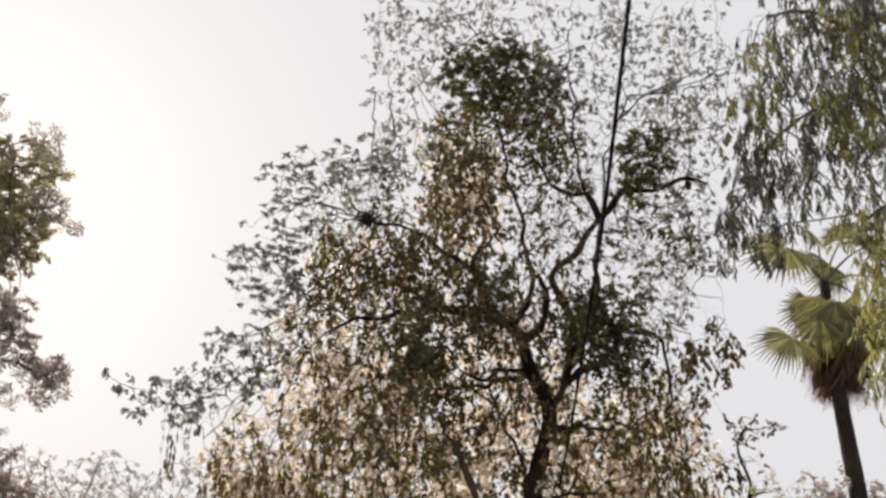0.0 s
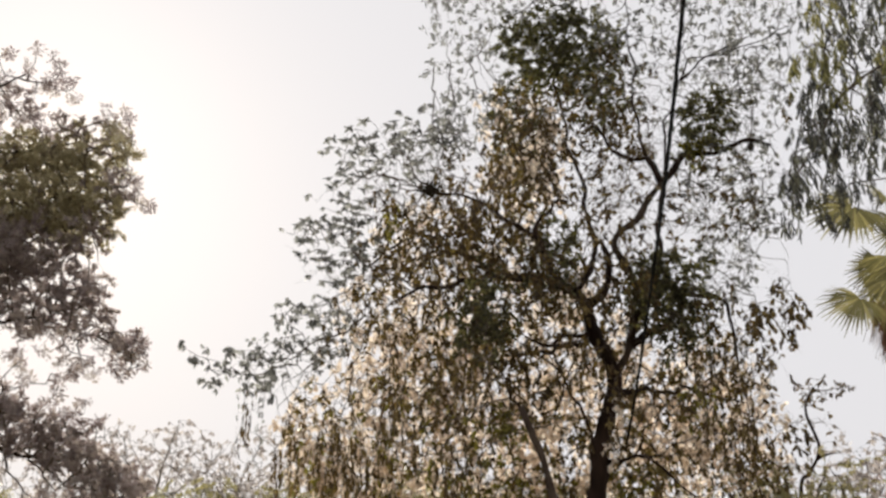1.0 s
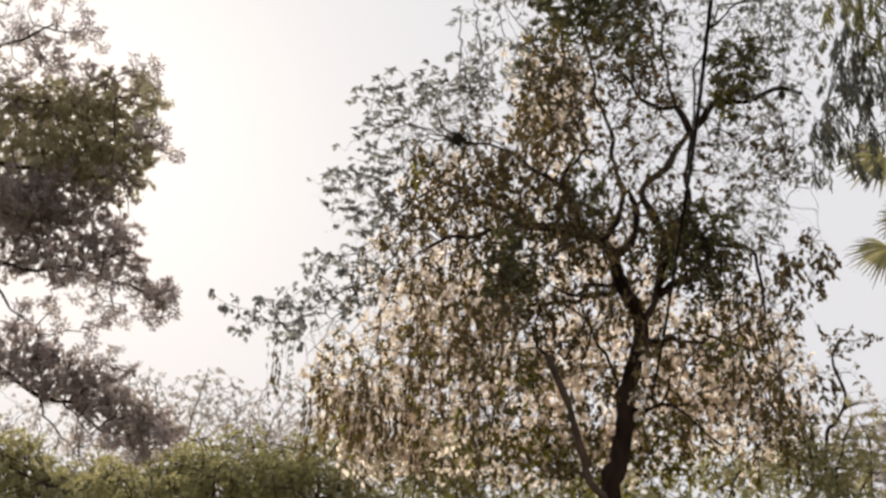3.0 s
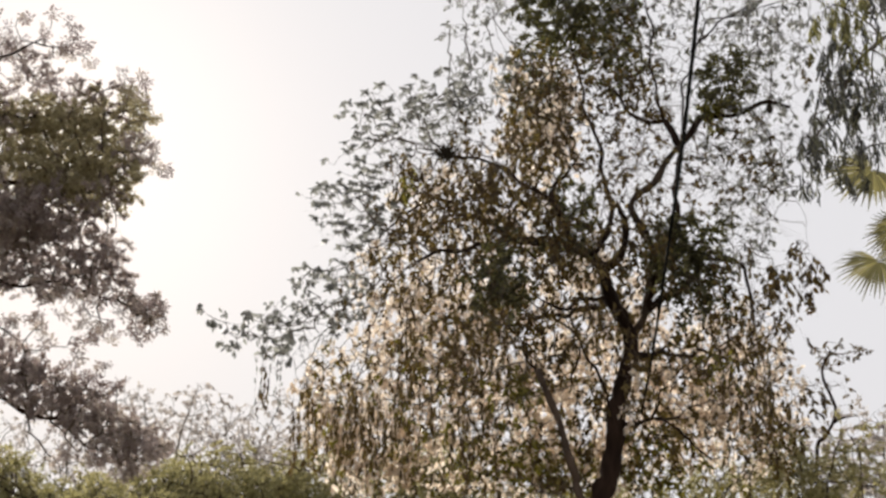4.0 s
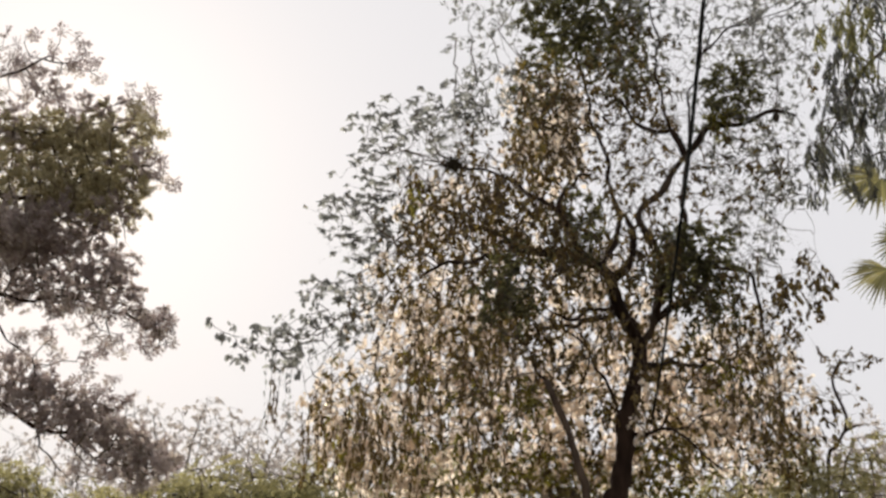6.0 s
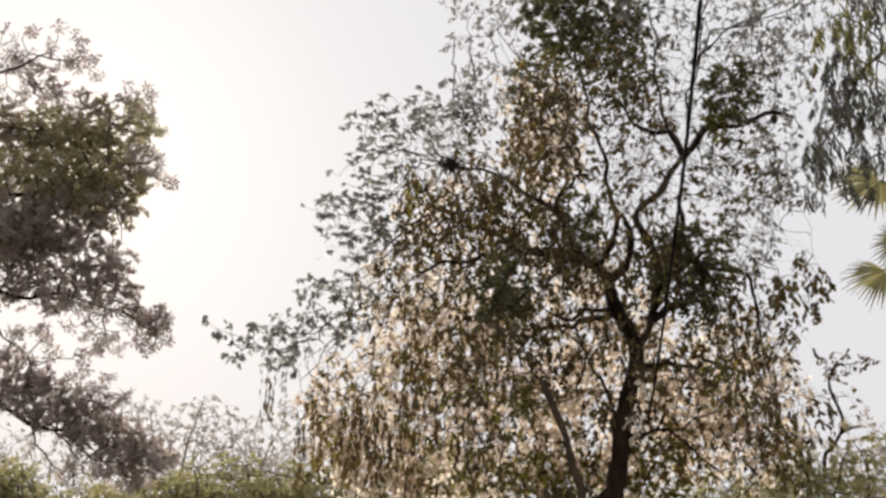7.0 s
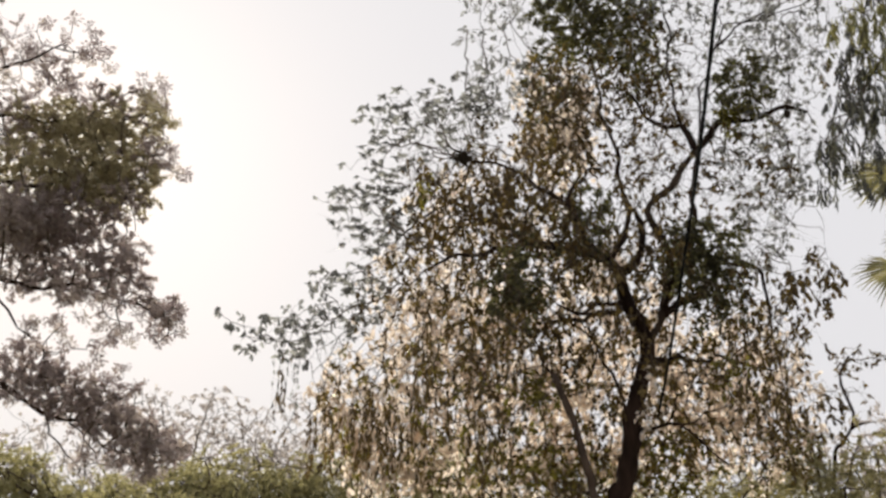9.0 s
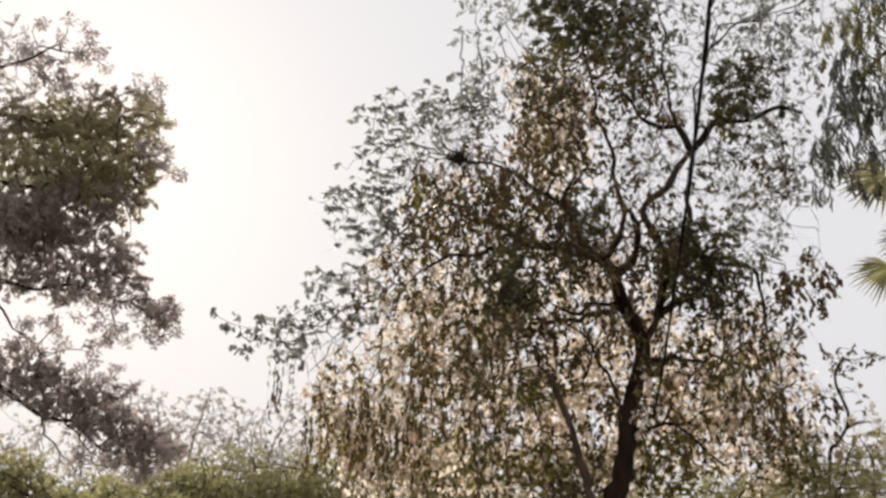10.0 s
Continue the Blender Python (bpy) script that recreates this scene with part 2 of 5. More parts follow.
# ---- foliage habits: how a spray of leaves hangs on its twig ----
# count, spray length, droop, forward, spread, hang, leaf length, leaf width
HABITS = {
    "rosette": (5, 0.06, 0.3, 0.3, 0.9, 0.75, (0.075, 0.12), (0.045, 0.066)),
    "string": (16, 0.85, 0.98, 0.5, 0.3, 0.9, (0.06, 0.10), (0.024, 0.038)),
    "sparse": (5, 0.08, 0.3, 0.4, 0.9, 0.6, (0.06, 0.11), (0.036, 0.058)),
    "weep": (8, 0.32, 0.75, 0.3, 0.85, 0.85, (0.06, 0.105), (0.036, 0.056)),
    "dense": (24, 0.26, 0.3, 0.3, 1.0, 0.4, (0.05, 0.085), (0.03, 0.045)),
    "pods": (6, 0.32, 0.7, 0.2, 1.0, 0.55, (0.085, 0.135), (0.06, 0.09)),
    "pod": (1, 0.05, 0.9, 0.2, 0.5, 1.0, (0.1, 0.15), (0.045, 0.06)),
    "willow": (17, 0.36, 0.75, 0.3, 0.55, 1.0, (0.09, 0.17), (0.017, 0.028)),
    "round": (56, 0.22, 0.05, 0.5, 1.0, 0.15, (0.028, 0.052), (0.018, 0.03)),
    "bare": (1, 0.55, 0.45, 0.4, 0.9, 0.5, (0.03, 0.05), (0.02, 0.03)),
    "bush": (16, 0.30, 0.1, 0.5, 0.9, 0.15, (0.07, 0.12), (0.035, 0.055)),
    "feather": (32, 0.45, 0.4, 0.5, 0.8, 0.4, (0.045, 0.075), (0.025, 0.038)),
}


def spray_leaves(at, grow, habit, rng, size=1.0):
    """All leaves of the sprays that start at the points and grow along the ways given."""
    count, long, droop, fwd, spread, hang, ll, lw = HABITS[habit]
    n = len(at)
    down = np.array([0, 0, -1.0])
    axis = unit(grow * (1 - droop) + down * droop + rng.normal(0, 0.12, (n, 3)))
    reach = long * rng.uniform(0.5, 1.4, n) * size
    k = np.repeat(np.arange(n), count)
    s = rng.random(len(k)) ** 0.8
    keep = rng.random(len(k)) < np.repeat(rng.uniform(0.6, 1.0, n), count)
    k, s = k[keep], s[keep]
    base = at[k] + axis[k] * (s * reach[k])[:, None] + rng.normal(0, 0.012, (len(k), 3))
    r = rng.normal(0, 1, (len(k), 3))
    way = unit(axis[k] * fwd + unit(r) * spread + down * hang)
    side = unit(np.cross(way, rng.normal(0, 1, (len(k), 3))))
    L, W = rng.uniform(*ll, len(k)) * size, rng.uniform(*lw, len(k)) * size
    return leaf_arrays(base, way, side, L, W), (at, at + axis * reach[:, None])


CLUSTER_MESHES = {}


def place_clusters(at, grow, leaf, size, habit, thing, rng):
    """Sprays that stand free at the crown's edge, each an object of its own on a few shared meshes."""
    name = "seed_pod" if habit == "pod" else "compound_leaf"
    if (habit, leaf.name) not in CLUSTER_MESHES:
        _, _, _, fwd, spread, hang, ll, lw = HABITS[habit]
        made = []
        for k in range(7):
            n = {"round": 26, "pod": 1}.get(habit, 4 + k % 3)
            a = np.arange(n) * 6.283 / n + rng.uniform(-0.3, 0.3, n)
            low, high = (-0.9, 0.5) if habit == "round" else (-1.9, 0.0)
            way = unit(np.stack([np.cos(a) * spread, np.sin(a) * spread, rng.uniform(low, high, n)], 1))
            side = unit(np.cross(way, [0, 0, 1.0]) + rng.normal(0, 0.5, (n, 3)))
            side = unit(side - way * (side * way).sum(1)[:, None])
            base = way * (rng.uniform(0.02, 0.085, (n, 1)) if habit == "round" else 0.0)
            v, f = leaf_arrays(base, way, side, rng.uniform(*ll, n) * rng.uniform(*((0.85, 1.35) if habit == "round" else (0.8, 1.1)), n), rng.uniform(*lw, n) * (1.15 if habit == "round" else 1.1), 0.15, 0.2)
            if habit == "round":  # stalks join the leaflets
                stalk = np.stack([base * 0, base, base + side * 0.003, side * 0.003], 1).reshape(-1, 3)
                f = np.concatenate([f, np.arange(4 * n).reshape(-1, 4) + len(v)])
                v = np.concatenate([v, stalk])
            me = quads_mesh(name, v, f)
            bm = bmesh.new()
            bm.from_mesh(me)
            bmesh.ops.remove_doubles(bm, verts=bm.verts[:], dist=1e-5)
            bm.to_mesh(me)
            bm.free()
            made.append(me)
            made[-1].materials.append(leaf)
        CLUSTER_MESHES[habit, leaf.name] = made
    for p, g in zip(at, grow):
        ob = part(name, CLUSTER_MESHES[habit, leaf.name][rng.integers(7)], None, thing)
        turn = Matrix.Rotation(rng.uniform(0, 6.28), 4, "Z")
        if habit == "round":
            turn = Vector(g).to_track_quat("Z", "Y").to_matrix().to_4x4() @ turn
        ob.matrix_world = Matrix.Translation(p) @ turn @ Matrix.Scale(size * rng.uniform(0.85, 1.15), 4)


class Tree:
    """Limbs laid out by hand, crown masses as ellipsoids; the twigs grow from the limbs into the masses."""

    def __init__(self, seed):
        self.rng = np.random.default_rng(seed)
        self.limbs, self.masses, self.seed = [], [], seed

    def limb(self, r0, r1, *points, bark=None):
        line = spline(points)
        s = np.linspace(0, 1, len(line))[:, None]
        run = np.arange(len(line)) * 0.12
        kink = np.stack([np.sin(run * 5.1 + self.seed + i * 2.1 + len(self.limbs)) + 0.6 * np.sin(run * 11.7 + i) for i in range(3)], 1)
        self.limbs.append((line + kink * (0.045 if self.limbs else 0.012) * np.sin(s * math.pi), r0, r1, bark))

    def mass(self, x, y, z, rx, ry, rz, n, habit, leaf, size=1.0, shell=0.0):
        self.masses.append(((x, y, z), (rx, ry, rz), n, habit, leaf, size, shell))

    def grow(self, thing, bark, twig, step=0.16, reach=0.2, leaf_names=None, clusters=0, cluster_habit="", sides=10, thin=0.0024, stout=0.0022, wild=0.0):
        rng = self.rng
        for i, (line, r0, r1, own) in enumerate(self.limbs):
            f = np.linspace(0, 1, len(line))
            lump = 1 + (0.13 if i else 0.06) * np.sin(np.arange(len(line)) * 0.9 + i) + 0.09 * np.sin(np.arange(len(line)) * 2.3 + 2 * i)
            me = tube_mesh("limb", line, (r0 + (r1 - r0) * f ** 0.8) * lump, sides, 0.2, self.seed + i)
            part("trunk" if i == 0 else "limb", me, own or bark, thing)
        node = np.concatenate([l[:: 2] for l, _, _, _ in self.limbs])
        parent = [-1] * len(node)
        at, mass_of = [], []
        for j, (c, r, n, _, _, _, shell) in enumerate(self.masses):
            d = unit(rng.normal(0, 1, (n, 3))) * (shell + (1 - shell) * rng.random((n, 1))) ** (1 / 3)
            at.append(np.array(c) + d * np.array(r))
            mass_of += [j] * n
        at, mass_of = np.concatenate(at), np.array(mass_of)
        live = np.ones(len(at), bool)
        near = np.full(len(at), 1e9)
        near_id = np.zeros(len(at), int)
        fresh, fresh_from = node, 0
        kids = {}
        for _ in range(160):
            for a in range(0, len(fresh), 400):
                d = np.linalg.norm(at[:, None] - fresh[None, a:a + 400], axis=2)
                k = d.argmin(1)
                m = d[np.arange(len(at)), k]
                better = m < near
                near[better], near_id[better] = m[better], k[better] + fresh_from + a
            live &= near > reach
            if not live.any():
                break
            ids = near_id[live]
            pull = unit(at[live] - node[ids])
            made, fresh_from = [], len(node)
            for q in np.unique(ids):
                if kids.get(q, 0) >= 3:
                    continue
                v = pull[ids == q].sum(0) + rng.normal(0, 0.25 + 0.3 * wild, 3) * max(1.0, len(pull[ids == q]) ** 0.9 * wild) + np.array([0, 0, 0.1])
                made.append(node[q] + v / max(np.linalg.norm(v), 1e-6) * step)
                parent.append(q)
                kids[q] = kids.get(q, 0) + 1
            if not made:
                break
            fresh = np.array(made)
            node = np.concatenate([node, fresh])
        parent = np.array(parent)
        load = np.zeros(len(node))
        np.add.at(load, near_id, 1.0)
        for q in range(len(node) - 1, -1, -1):
            if parent[q] >= 0:
                load[parent[q]] += load[q]
        rad = np.minimum(thin + stout * load ** 0.5, 0.03 if wild == 0 else 0.011)
        q = np.where((parent >= 0) & (load > 0))[0]
        seg = [(node[parent[q]], node[q], np.minimum(rad[parent[q]], rad[q] * 1.5), rad[q])]
        grow_way = unit(at - node[near_id] + 1e-6)
        seg.append((node[near_id], at, np.full(len(at), thin * 1.2), np.full(len(at), thin * 0.8)))
        got = {}
        for j, (_, _, _, habit, leaf, size, _) in enumerate(self.masses):
            m = mass_of == j
            if not m.any():
                continue
            p, g = at[m], grow_way[m]
            if habit == "pod" or (habit == cluster_habit and clusters > 0):
                lone = (p, g) if habit == "pod" else (p[:clusters], g[:clusters])
                clusters -= 0 if habit == "pod" else len(lone[0])
                place_clusters(*lone, leaf, size, habit, thing, rng)
                p, g = p[len(lone[0]):], g[len(lone[0]):]
                if not len(p):
                    continue
            (v, f), (a, b) = spray_leaves(p, g, habit, rng, size)
            got.setdefault(leaf, []).append((v, f))
            seg.append((a, b, np.full(len(a), thin * 0.9), np.full(len(a), thin * 0.4)))
        v, f = stick_arrays(*[np.concatenate([s[i] for s in seg]) for i in range(4)])
        tagged(part("branchwork", quads_mesh("branchwork", v, f), twig, thing), kind="stuff")
        for leaf, lots in got.items():
            off, vs, fs = 0, [], []
            for v, f in lots:
                vs.append(v)
                fs.append(f + off)
                off += len(v)
            name, label = (leaf_names or {}).get(leaf.name, ("foliage", ""))
            tagged(part(name, quads_mesh(name, np.concatenate(vs), np.concatenate(fs)), leaf, thing, label), kind="stuff")


# ---- ground ----
def build_ground():
    n, half = 60, 300.0
    verts, faces = [], []
    for i in range(n + 1):
        for j in range(n + 1):
            x = half * ((2 * i / n - 1) ** 3 * 0.8 + (2 * i / n - 1) * 0.2)
            y = half * ((2 * j / n - 1) ** 3 * 0.8 + (2 * j / n - 1) * 0.2)
            far = min(1, max(0, (math.hypot(x, y) - 40) / 60))
            verts.append((x, y, -0.05 + 0.05 * noise.noise((x * 0.2, y * 0.2, 0)) + far * 0.8 * noise.noise((x * 0.02, y * 0.02, 3))))
    for i in range(n):
        for j in range(n):
            a = i * (n + 1) + j
            faces.append((a, a + n + 1, a + n + 2, a + 1))
    ob = part("ground", mesh_of("ground", verts, faces, True), SOIL, None)
    tagged(ob, "dry earth ground with patches of thin grass", "ground", kind="structure")


build_ground()


# ---- the weeping tree ----
def build_weeping_tree():
    thing = root("weeping_tree", (2.2, 15.0, 0), "tall weeping tree with dark crooked trunk, drooping leaves and straw pods", "tree")
    t = Tree(11)
    # trunk and boughs
    t.limb(0.22, 0.095, (2.15, 15.0, -0.1), (2.44, 15.00, 2.36), (2.56, 15.00, 2.91), (2.68, 15.00, 3.47), (2.77, 15.00, 4.05), (2.98, 15.00, 4.65), (3.02, 15.00, 4.99), (2.89, 15.00, 5.34), (2.72, 15.00, 5.65), (2.65, 15.00, 6.06))
    t.limb(0.085, 0.025, (2.65, 15.00, 6.06), (2.51, 15.10, 6.32), (2.15, 15.40, 6.51), (1.83, 15.70, 6.77), (1.45, 16.00, 6.85), (1.05, 16.40, 7.19))
    t.limb(0.085, 0.03, (2.65, 15.00, 6.06), (2.87, 14.90, 6.25), (3.00, 14.80, 6.49), (2.97, 14.70, 6.79), (2.88, 14.60, 6.93))
    t.limb(0.065, 0.046, (3.02, 15.00, 4.99), (3.21, 14.90, 5.27), (3.33, 14.80, 5.64), (3.34, 14.70, 6.15), (3.20, 14.60, 6.52), (3.06, 14.50, 6.88), (3.38, 14.40, 7.30), (3.78, 14.30, 7.82), bark=BARK_BROWN)
    t.limb(0.045, 0.025, (3.27, 14.80, 5.47), (3.42, 14.60, 5.85), (3.57, 14.40, 6.41), (3.67, 14.30, 6.82), (3.73, 14.20, 7.42), (3.80, 14.20, 7.79))
    t.limb(0.06, 0.025, (3.81, 14.30, 7.82), (4.03, 14.20, 8.04), (4.20, 14.10, 8.25), (4.52, 14.00, 8.26), (4.83, 13.90, 8.26), (5.06, 13.80, 8.31), (5.33, 13.70, 8.19))
    t.limb(0.055, 0.02, (3.79, 14.30, 7.80), (3.76, 14.40, 8.09), (3.67, 14.50, 8.35), (3.54, 14.60, 8.39), (3.44, 14.70, 8.34), (3.23, 14.90, 8.67), (3.04, 15.20, 9.20))
    t.limb(0.024, 0.008, (3.65, 14.50, 8.35), (3.57, 14.60, 8.85), (3.60, 14.80, 9.66), (3.64, 15.00, 10.62), (3.68, 15.20, 11.75))
    t.limb(0.02, 0.008, (3.80, 14.20, 7.79), (3.87, 14.10, 8.50), (4.03, 14.00, 9.22), (4.30, 14.00, 9.72), (4.84, 14.00, 10.02), (5.49, 14.00, 10.32))
    t.limb(0.016, 0.006, (4.03, 14.00, 9.22), (4.24, 14.10, 9.98), (4.32, 14.20, 10.87), (4.53, 14.30, 11.80))
    t.limb(0.052, 0.018, (2.52, 15.10, 6.29), (2.87, 15.50, 6.88), (2.96, 15.90, 7.71), (2.88, 16.10, 8.52), (2.71, 16.20, 9.43), (2.57, 16.20, 10.32), (2.46, 16.20, 11.23))
    t.limb(0.055, 0.014, (2.51, 15.10, 6.32), (2.10, 14.60, 6.48), (1.74, 14.00, 6.81), (1.25, 13.50, 6.97), (0.74, 13.00, 7.01), (0.41, 12.70, 6.97), (0.18, 12.50, 6.92))
    t.limb(0.045, 0.018, (1.76, 14.10, 6.84), (1.94, 14.40, 7.32), (2.13, 14.60, 7.61), (2.40, 14.80, 7.72))
    t.limb(0.06, 0.02, (1.83, 15.70, 6.77), (1.08, 14.80, 6.46), (0.61, 13.90, 6.03), (0.19, 13.30, 5.84), (-0.19, 12.90, 5.55))
    t.limb(0.05, 0.015, (1.45, 16.00, 6.85), (0.83, 16.60, 7.47), (0.14, 17.10, 7.97), (-0.47, 17.40, 7.86), (-0.99, 17.60, 7.39))
    t.limb(0.045, 0.014, (2.69, 15.00, 5.63), (2.47, 14.80, 5.53), (2.21, 14.60, 5.41), (2.01, 14.40, 5.27), (1.79, 14.30, 5.32), (1.58, 14.20, 5.37))
    t.limb(0.028, 0.01, (2.62, 15.00, 3.89), (2.54, 14.80, 4.23), (2.39, 14.60, 4.51), (2.15, 14.40, 4.72), (2.00, 14.30, 4.93), (1.75, 14.20, 5.07), (1.56, 14.10, 5.16))
    t.limb(0.02, 0.008, (2.15, 14.40, 4.72), (2.09, 14.30, 4.39), (1.97, 14.20, 4.12))
    t.limb(0.085, 0.04, (1.7, 13.6, -0.1), (2.06, 13.20, 1.86), (1.89, 13.00, 2.49), (1.78, 12.90, 2.83), (1.66, 12.80, 3.15), (1.56, 12.80, 3.48), (1.45, 12.70, 3.78), (1.34, 12.70, 4.06), bark=BARK_BROWN)
    t.limb(0.02, 0.006, (1.34, 12.70, 4.04), (1.23, 12.80, 4.24), (1.16, 12.90, 4.48), (1.02, 13.00, 4.66))
    t.limb(0.032, 0.01, (2.79, 15.00, 3.68), (3.02, 14.60, 3.68), (3.23, 14.20, 3.60), (3.45, 14.00, 3.42), (3.57, 13.80, 3.22), (3.74, 13.70, 3.04))
    t.limb(0.016, 0.006, (3.16, 14.30, 3.64), (3.51, 14.10, 3.73), (3.76, 14.00, 3.79))
    t.limb(0.018, 0.007, (3.10, 14.50, 3.68), (3.18, 14.30, 3.84), (3.28, 14.20, 4.00), (3.41, 14.10, 4.13))
    t.limb(0.07, 0.02, (3.26, 14.80, 5.38), (3.90, 15.20, 5.84), (4.50, 15.60, 6.43), (5.04, 15.90, 6.42), (5.27, 16.10, 5.90), (5.30, 16.20, 5.36))
    t.limb(0.06, 0.02, (2.80, 15.00, 5.57), (2.61, 16.00, 5.69), (2.18, 17.00, 5.85), (1.25, 17.80, 5.74), (0.25, 18.20, 5.84))
    t.limb(0.05, 0.02, (3.00, 15.00, 4.73), (3.84, 16.00, 4.94), (4.69, 16.80, 5.11), (5.56, 17.20, 5.00))
    t.limb(0.004, 0.002, (4.83, 13.90, 8.26), (5.09, 13.80, 7.61), (5.27, 13.70, 6.86), (5.31, 13.60, 6.26), (5.34, 13.60, 5.87))
    t.limb(0.004, 0.002, (5.04, 15.90, 6.42), (5.06, 15.00, 6.38), (5.02, 14.40, 6.12), (4.96, 14.00, 5.80))
    t.limb(0.02, 0.005, (4.19, 14.10, 9.50), (4.48, 14.00, 9.74), (4.81, 14.00, 9.88), (5.20, 14.00, 10.09), (5.60, 13.90, 10.22), (6.01, 13.90, 10.39))
    t.limb(0.012, 0.004, (5.04, 14.00, 9.65), (5.28, 14.00, 9.93), (5.49, 13.90, 10.04), (5.78, 13.90, 10.16))
    t.limb(0.012, 0.004, (2.17, 15.40, 11.43), (2.10, 15.30, 11.73), (1.89, 15.20, 12.00), (1.58, 15.10, 12.11), (1.28, 15.00, 12.16))
    t.limb(0.007, 0.003, (1.86, 15.20, 12.03), (1.38, 15.10, 11.91), (1.03, 15.00, 11.71), (0.64, 15.00, 11.65), (0.12, 15.00, 11.74))
    t.limb(0.007, 0.003, (2.10, 15.30, 11.73), (1.63, 15.20, 11.30), (1.33, 15.10, 10.88), (0.85, 15.00, 10.36), (0.33, 15.00, 10.31))
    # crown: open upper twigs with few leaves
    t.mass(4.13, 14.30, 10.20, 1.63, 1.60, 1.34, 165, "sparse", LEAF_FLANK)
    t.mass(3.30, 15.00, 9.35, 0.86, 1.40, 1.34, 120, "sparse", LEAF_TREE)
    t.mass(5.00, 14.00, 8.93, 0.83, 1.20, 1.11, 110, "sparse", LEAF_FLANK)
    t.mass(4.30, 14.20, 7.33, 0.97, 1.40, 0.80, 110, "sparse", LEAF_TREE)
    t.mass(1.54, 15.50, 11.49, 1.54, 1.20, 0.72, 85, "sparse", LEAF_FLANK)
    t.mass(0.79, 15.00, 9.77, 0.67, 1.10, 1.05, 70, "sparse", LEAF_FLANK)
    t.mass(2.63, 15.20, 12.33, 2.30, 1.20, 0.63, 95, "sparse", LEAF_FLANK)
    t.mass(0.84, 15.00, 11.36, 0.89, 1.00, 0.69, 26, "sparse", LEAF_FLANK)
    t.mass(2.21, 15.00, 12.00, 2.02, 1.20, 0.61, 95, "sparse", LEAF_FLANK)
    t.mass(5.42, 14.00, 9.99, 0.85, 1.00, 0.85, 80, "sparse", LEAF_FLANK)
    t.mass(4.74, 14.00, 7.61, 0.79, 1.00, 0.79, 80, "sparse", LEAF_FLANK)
    t.mass(3.10, 15.20, 8.53, 0.85, 1.20, 1.04, 131, "sparse", LEAF_TREE)
    t.mass(2.00, 14.50, 8.60, 0.63, 0.90, 0.81, 68, "weep", LEAF_TREE)
    t.mass(5.43, 14.00, 11.06, 0.88, 1.00, 0.78, 60, "sparse", LEAF_FLANK)
    t.mass(4.26, 14.60, 11.05, 0.79, 1.00, 0.89, 64, "sparse", LEAF_FLANK)
    t.mass(0.67, 14.60, 8.95, 0.55, 0.80, 0.68, 36, "sparse", LEAF_FLANK)
    t.mass(0.16, 15.00, 11.77, 0.07, 0.10, 0.07, 1, "sparse", LEAF_FLANK, 1.15)
    t.mass(1.03, 15.00, 11.76, 0.07, 0.10, 0.07, 2, "sparse", LEAF_FLANK, 1.15)
    t.mass(1.62, 15.00, 11.72, 0.07, 0.10, 0.07, 1, "sparse", LEAF_FLANK, 1.15)
    t.mass(1.84, 15.00, 11.98, 0.07, 0.10, 0.07, 2, "sparse", LEAF_FLANK, 1.15)
    t.mass(2.27, 15.00, 11.77, 0.07, 0.10, 0.07, 2, "sparse", LEAF_FLANK, 1.15)
    t.mass(0.48, 15.00, 10.89, 0.07, 0.10, 0.07, 2, "sparse", LEAF_FLANK, 1.15)
    t.mass(0.71, 15.00, 10.68, 0.07, 0.10, 0.07, 2, "sparse", LEAF_FLANK, 1.15)
    t.mass(0.34, 15.00, 11.03, 0.07, 0.10, 0.07, 2, "sparse", LEAF_FLANK, 1.15)
    t.mass(1.05, 15.00, 11.21, 0.07, 0.10, 0.07, 1, "sparse", LEAF_FLANK, 1.15)
    t.mass(0.57, 15.00, 11.40, 0.07, 0.10, 0.07, 1, "sparse", LEAF_FLANK, 1.15)
    t.mass(1.15, 15.00, 10.59, 0.07, 0.10, 0.07, 1, "sparse", LEAF_FLANK, 1.15)
    t.mass(0.30, 15.00, 10.34, 0.07, 0.10, 0.07, 1, "sparse", LEAF_FLANK, 1.15)
    t.mass(0.81, 15.00, 10.31, 0.07, 0.10, 0.07, 1, "sparse", LEAF_FLANK, 1.15)
    t.mass(0.10, 15.00, 10.06, 0.07, 0.10, 0.07, 1, "sparse", LEAF_FLANK, 1.15)
    t.mass(5.94, 13.90, 9.15, 0.09, 0.10, 0.08, 2, "weep", LEAF_TREE, 1.2)
    t.mass(2.27, 16.60, 9.73, 0.66, 0.50, 0.56, 55, "pods", POD)
    t.mass(2.06, 16.60, 9.16, 0.60, 0.50, 0.40, 40, "pods", POD)
    t.mass(2.58, 15.20, 9.85, 0.76, 0.50, 0.38, 26, "weep", LEAF_TREE)
    t.mass(3.15, 15.20, 9.71, 0.43, 0.50, 0.38, 18, "dense", LEAF_DENSE)
    t.mass(1.62, 15.20, 9.76, 0.38, 0.50, 0.38, 14, "dense", LEAF_BACK)
    t.mass(3.38, 15.20, 9.40, 0.24, 0.40, 0.38, 12, "weep", LEAF_TREE)
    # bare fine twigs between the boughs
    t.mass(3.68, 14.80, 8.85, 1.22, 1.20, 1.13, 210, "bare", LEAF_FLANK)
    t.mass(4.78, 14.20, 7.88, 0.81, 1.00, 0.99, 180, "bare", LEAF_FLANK)
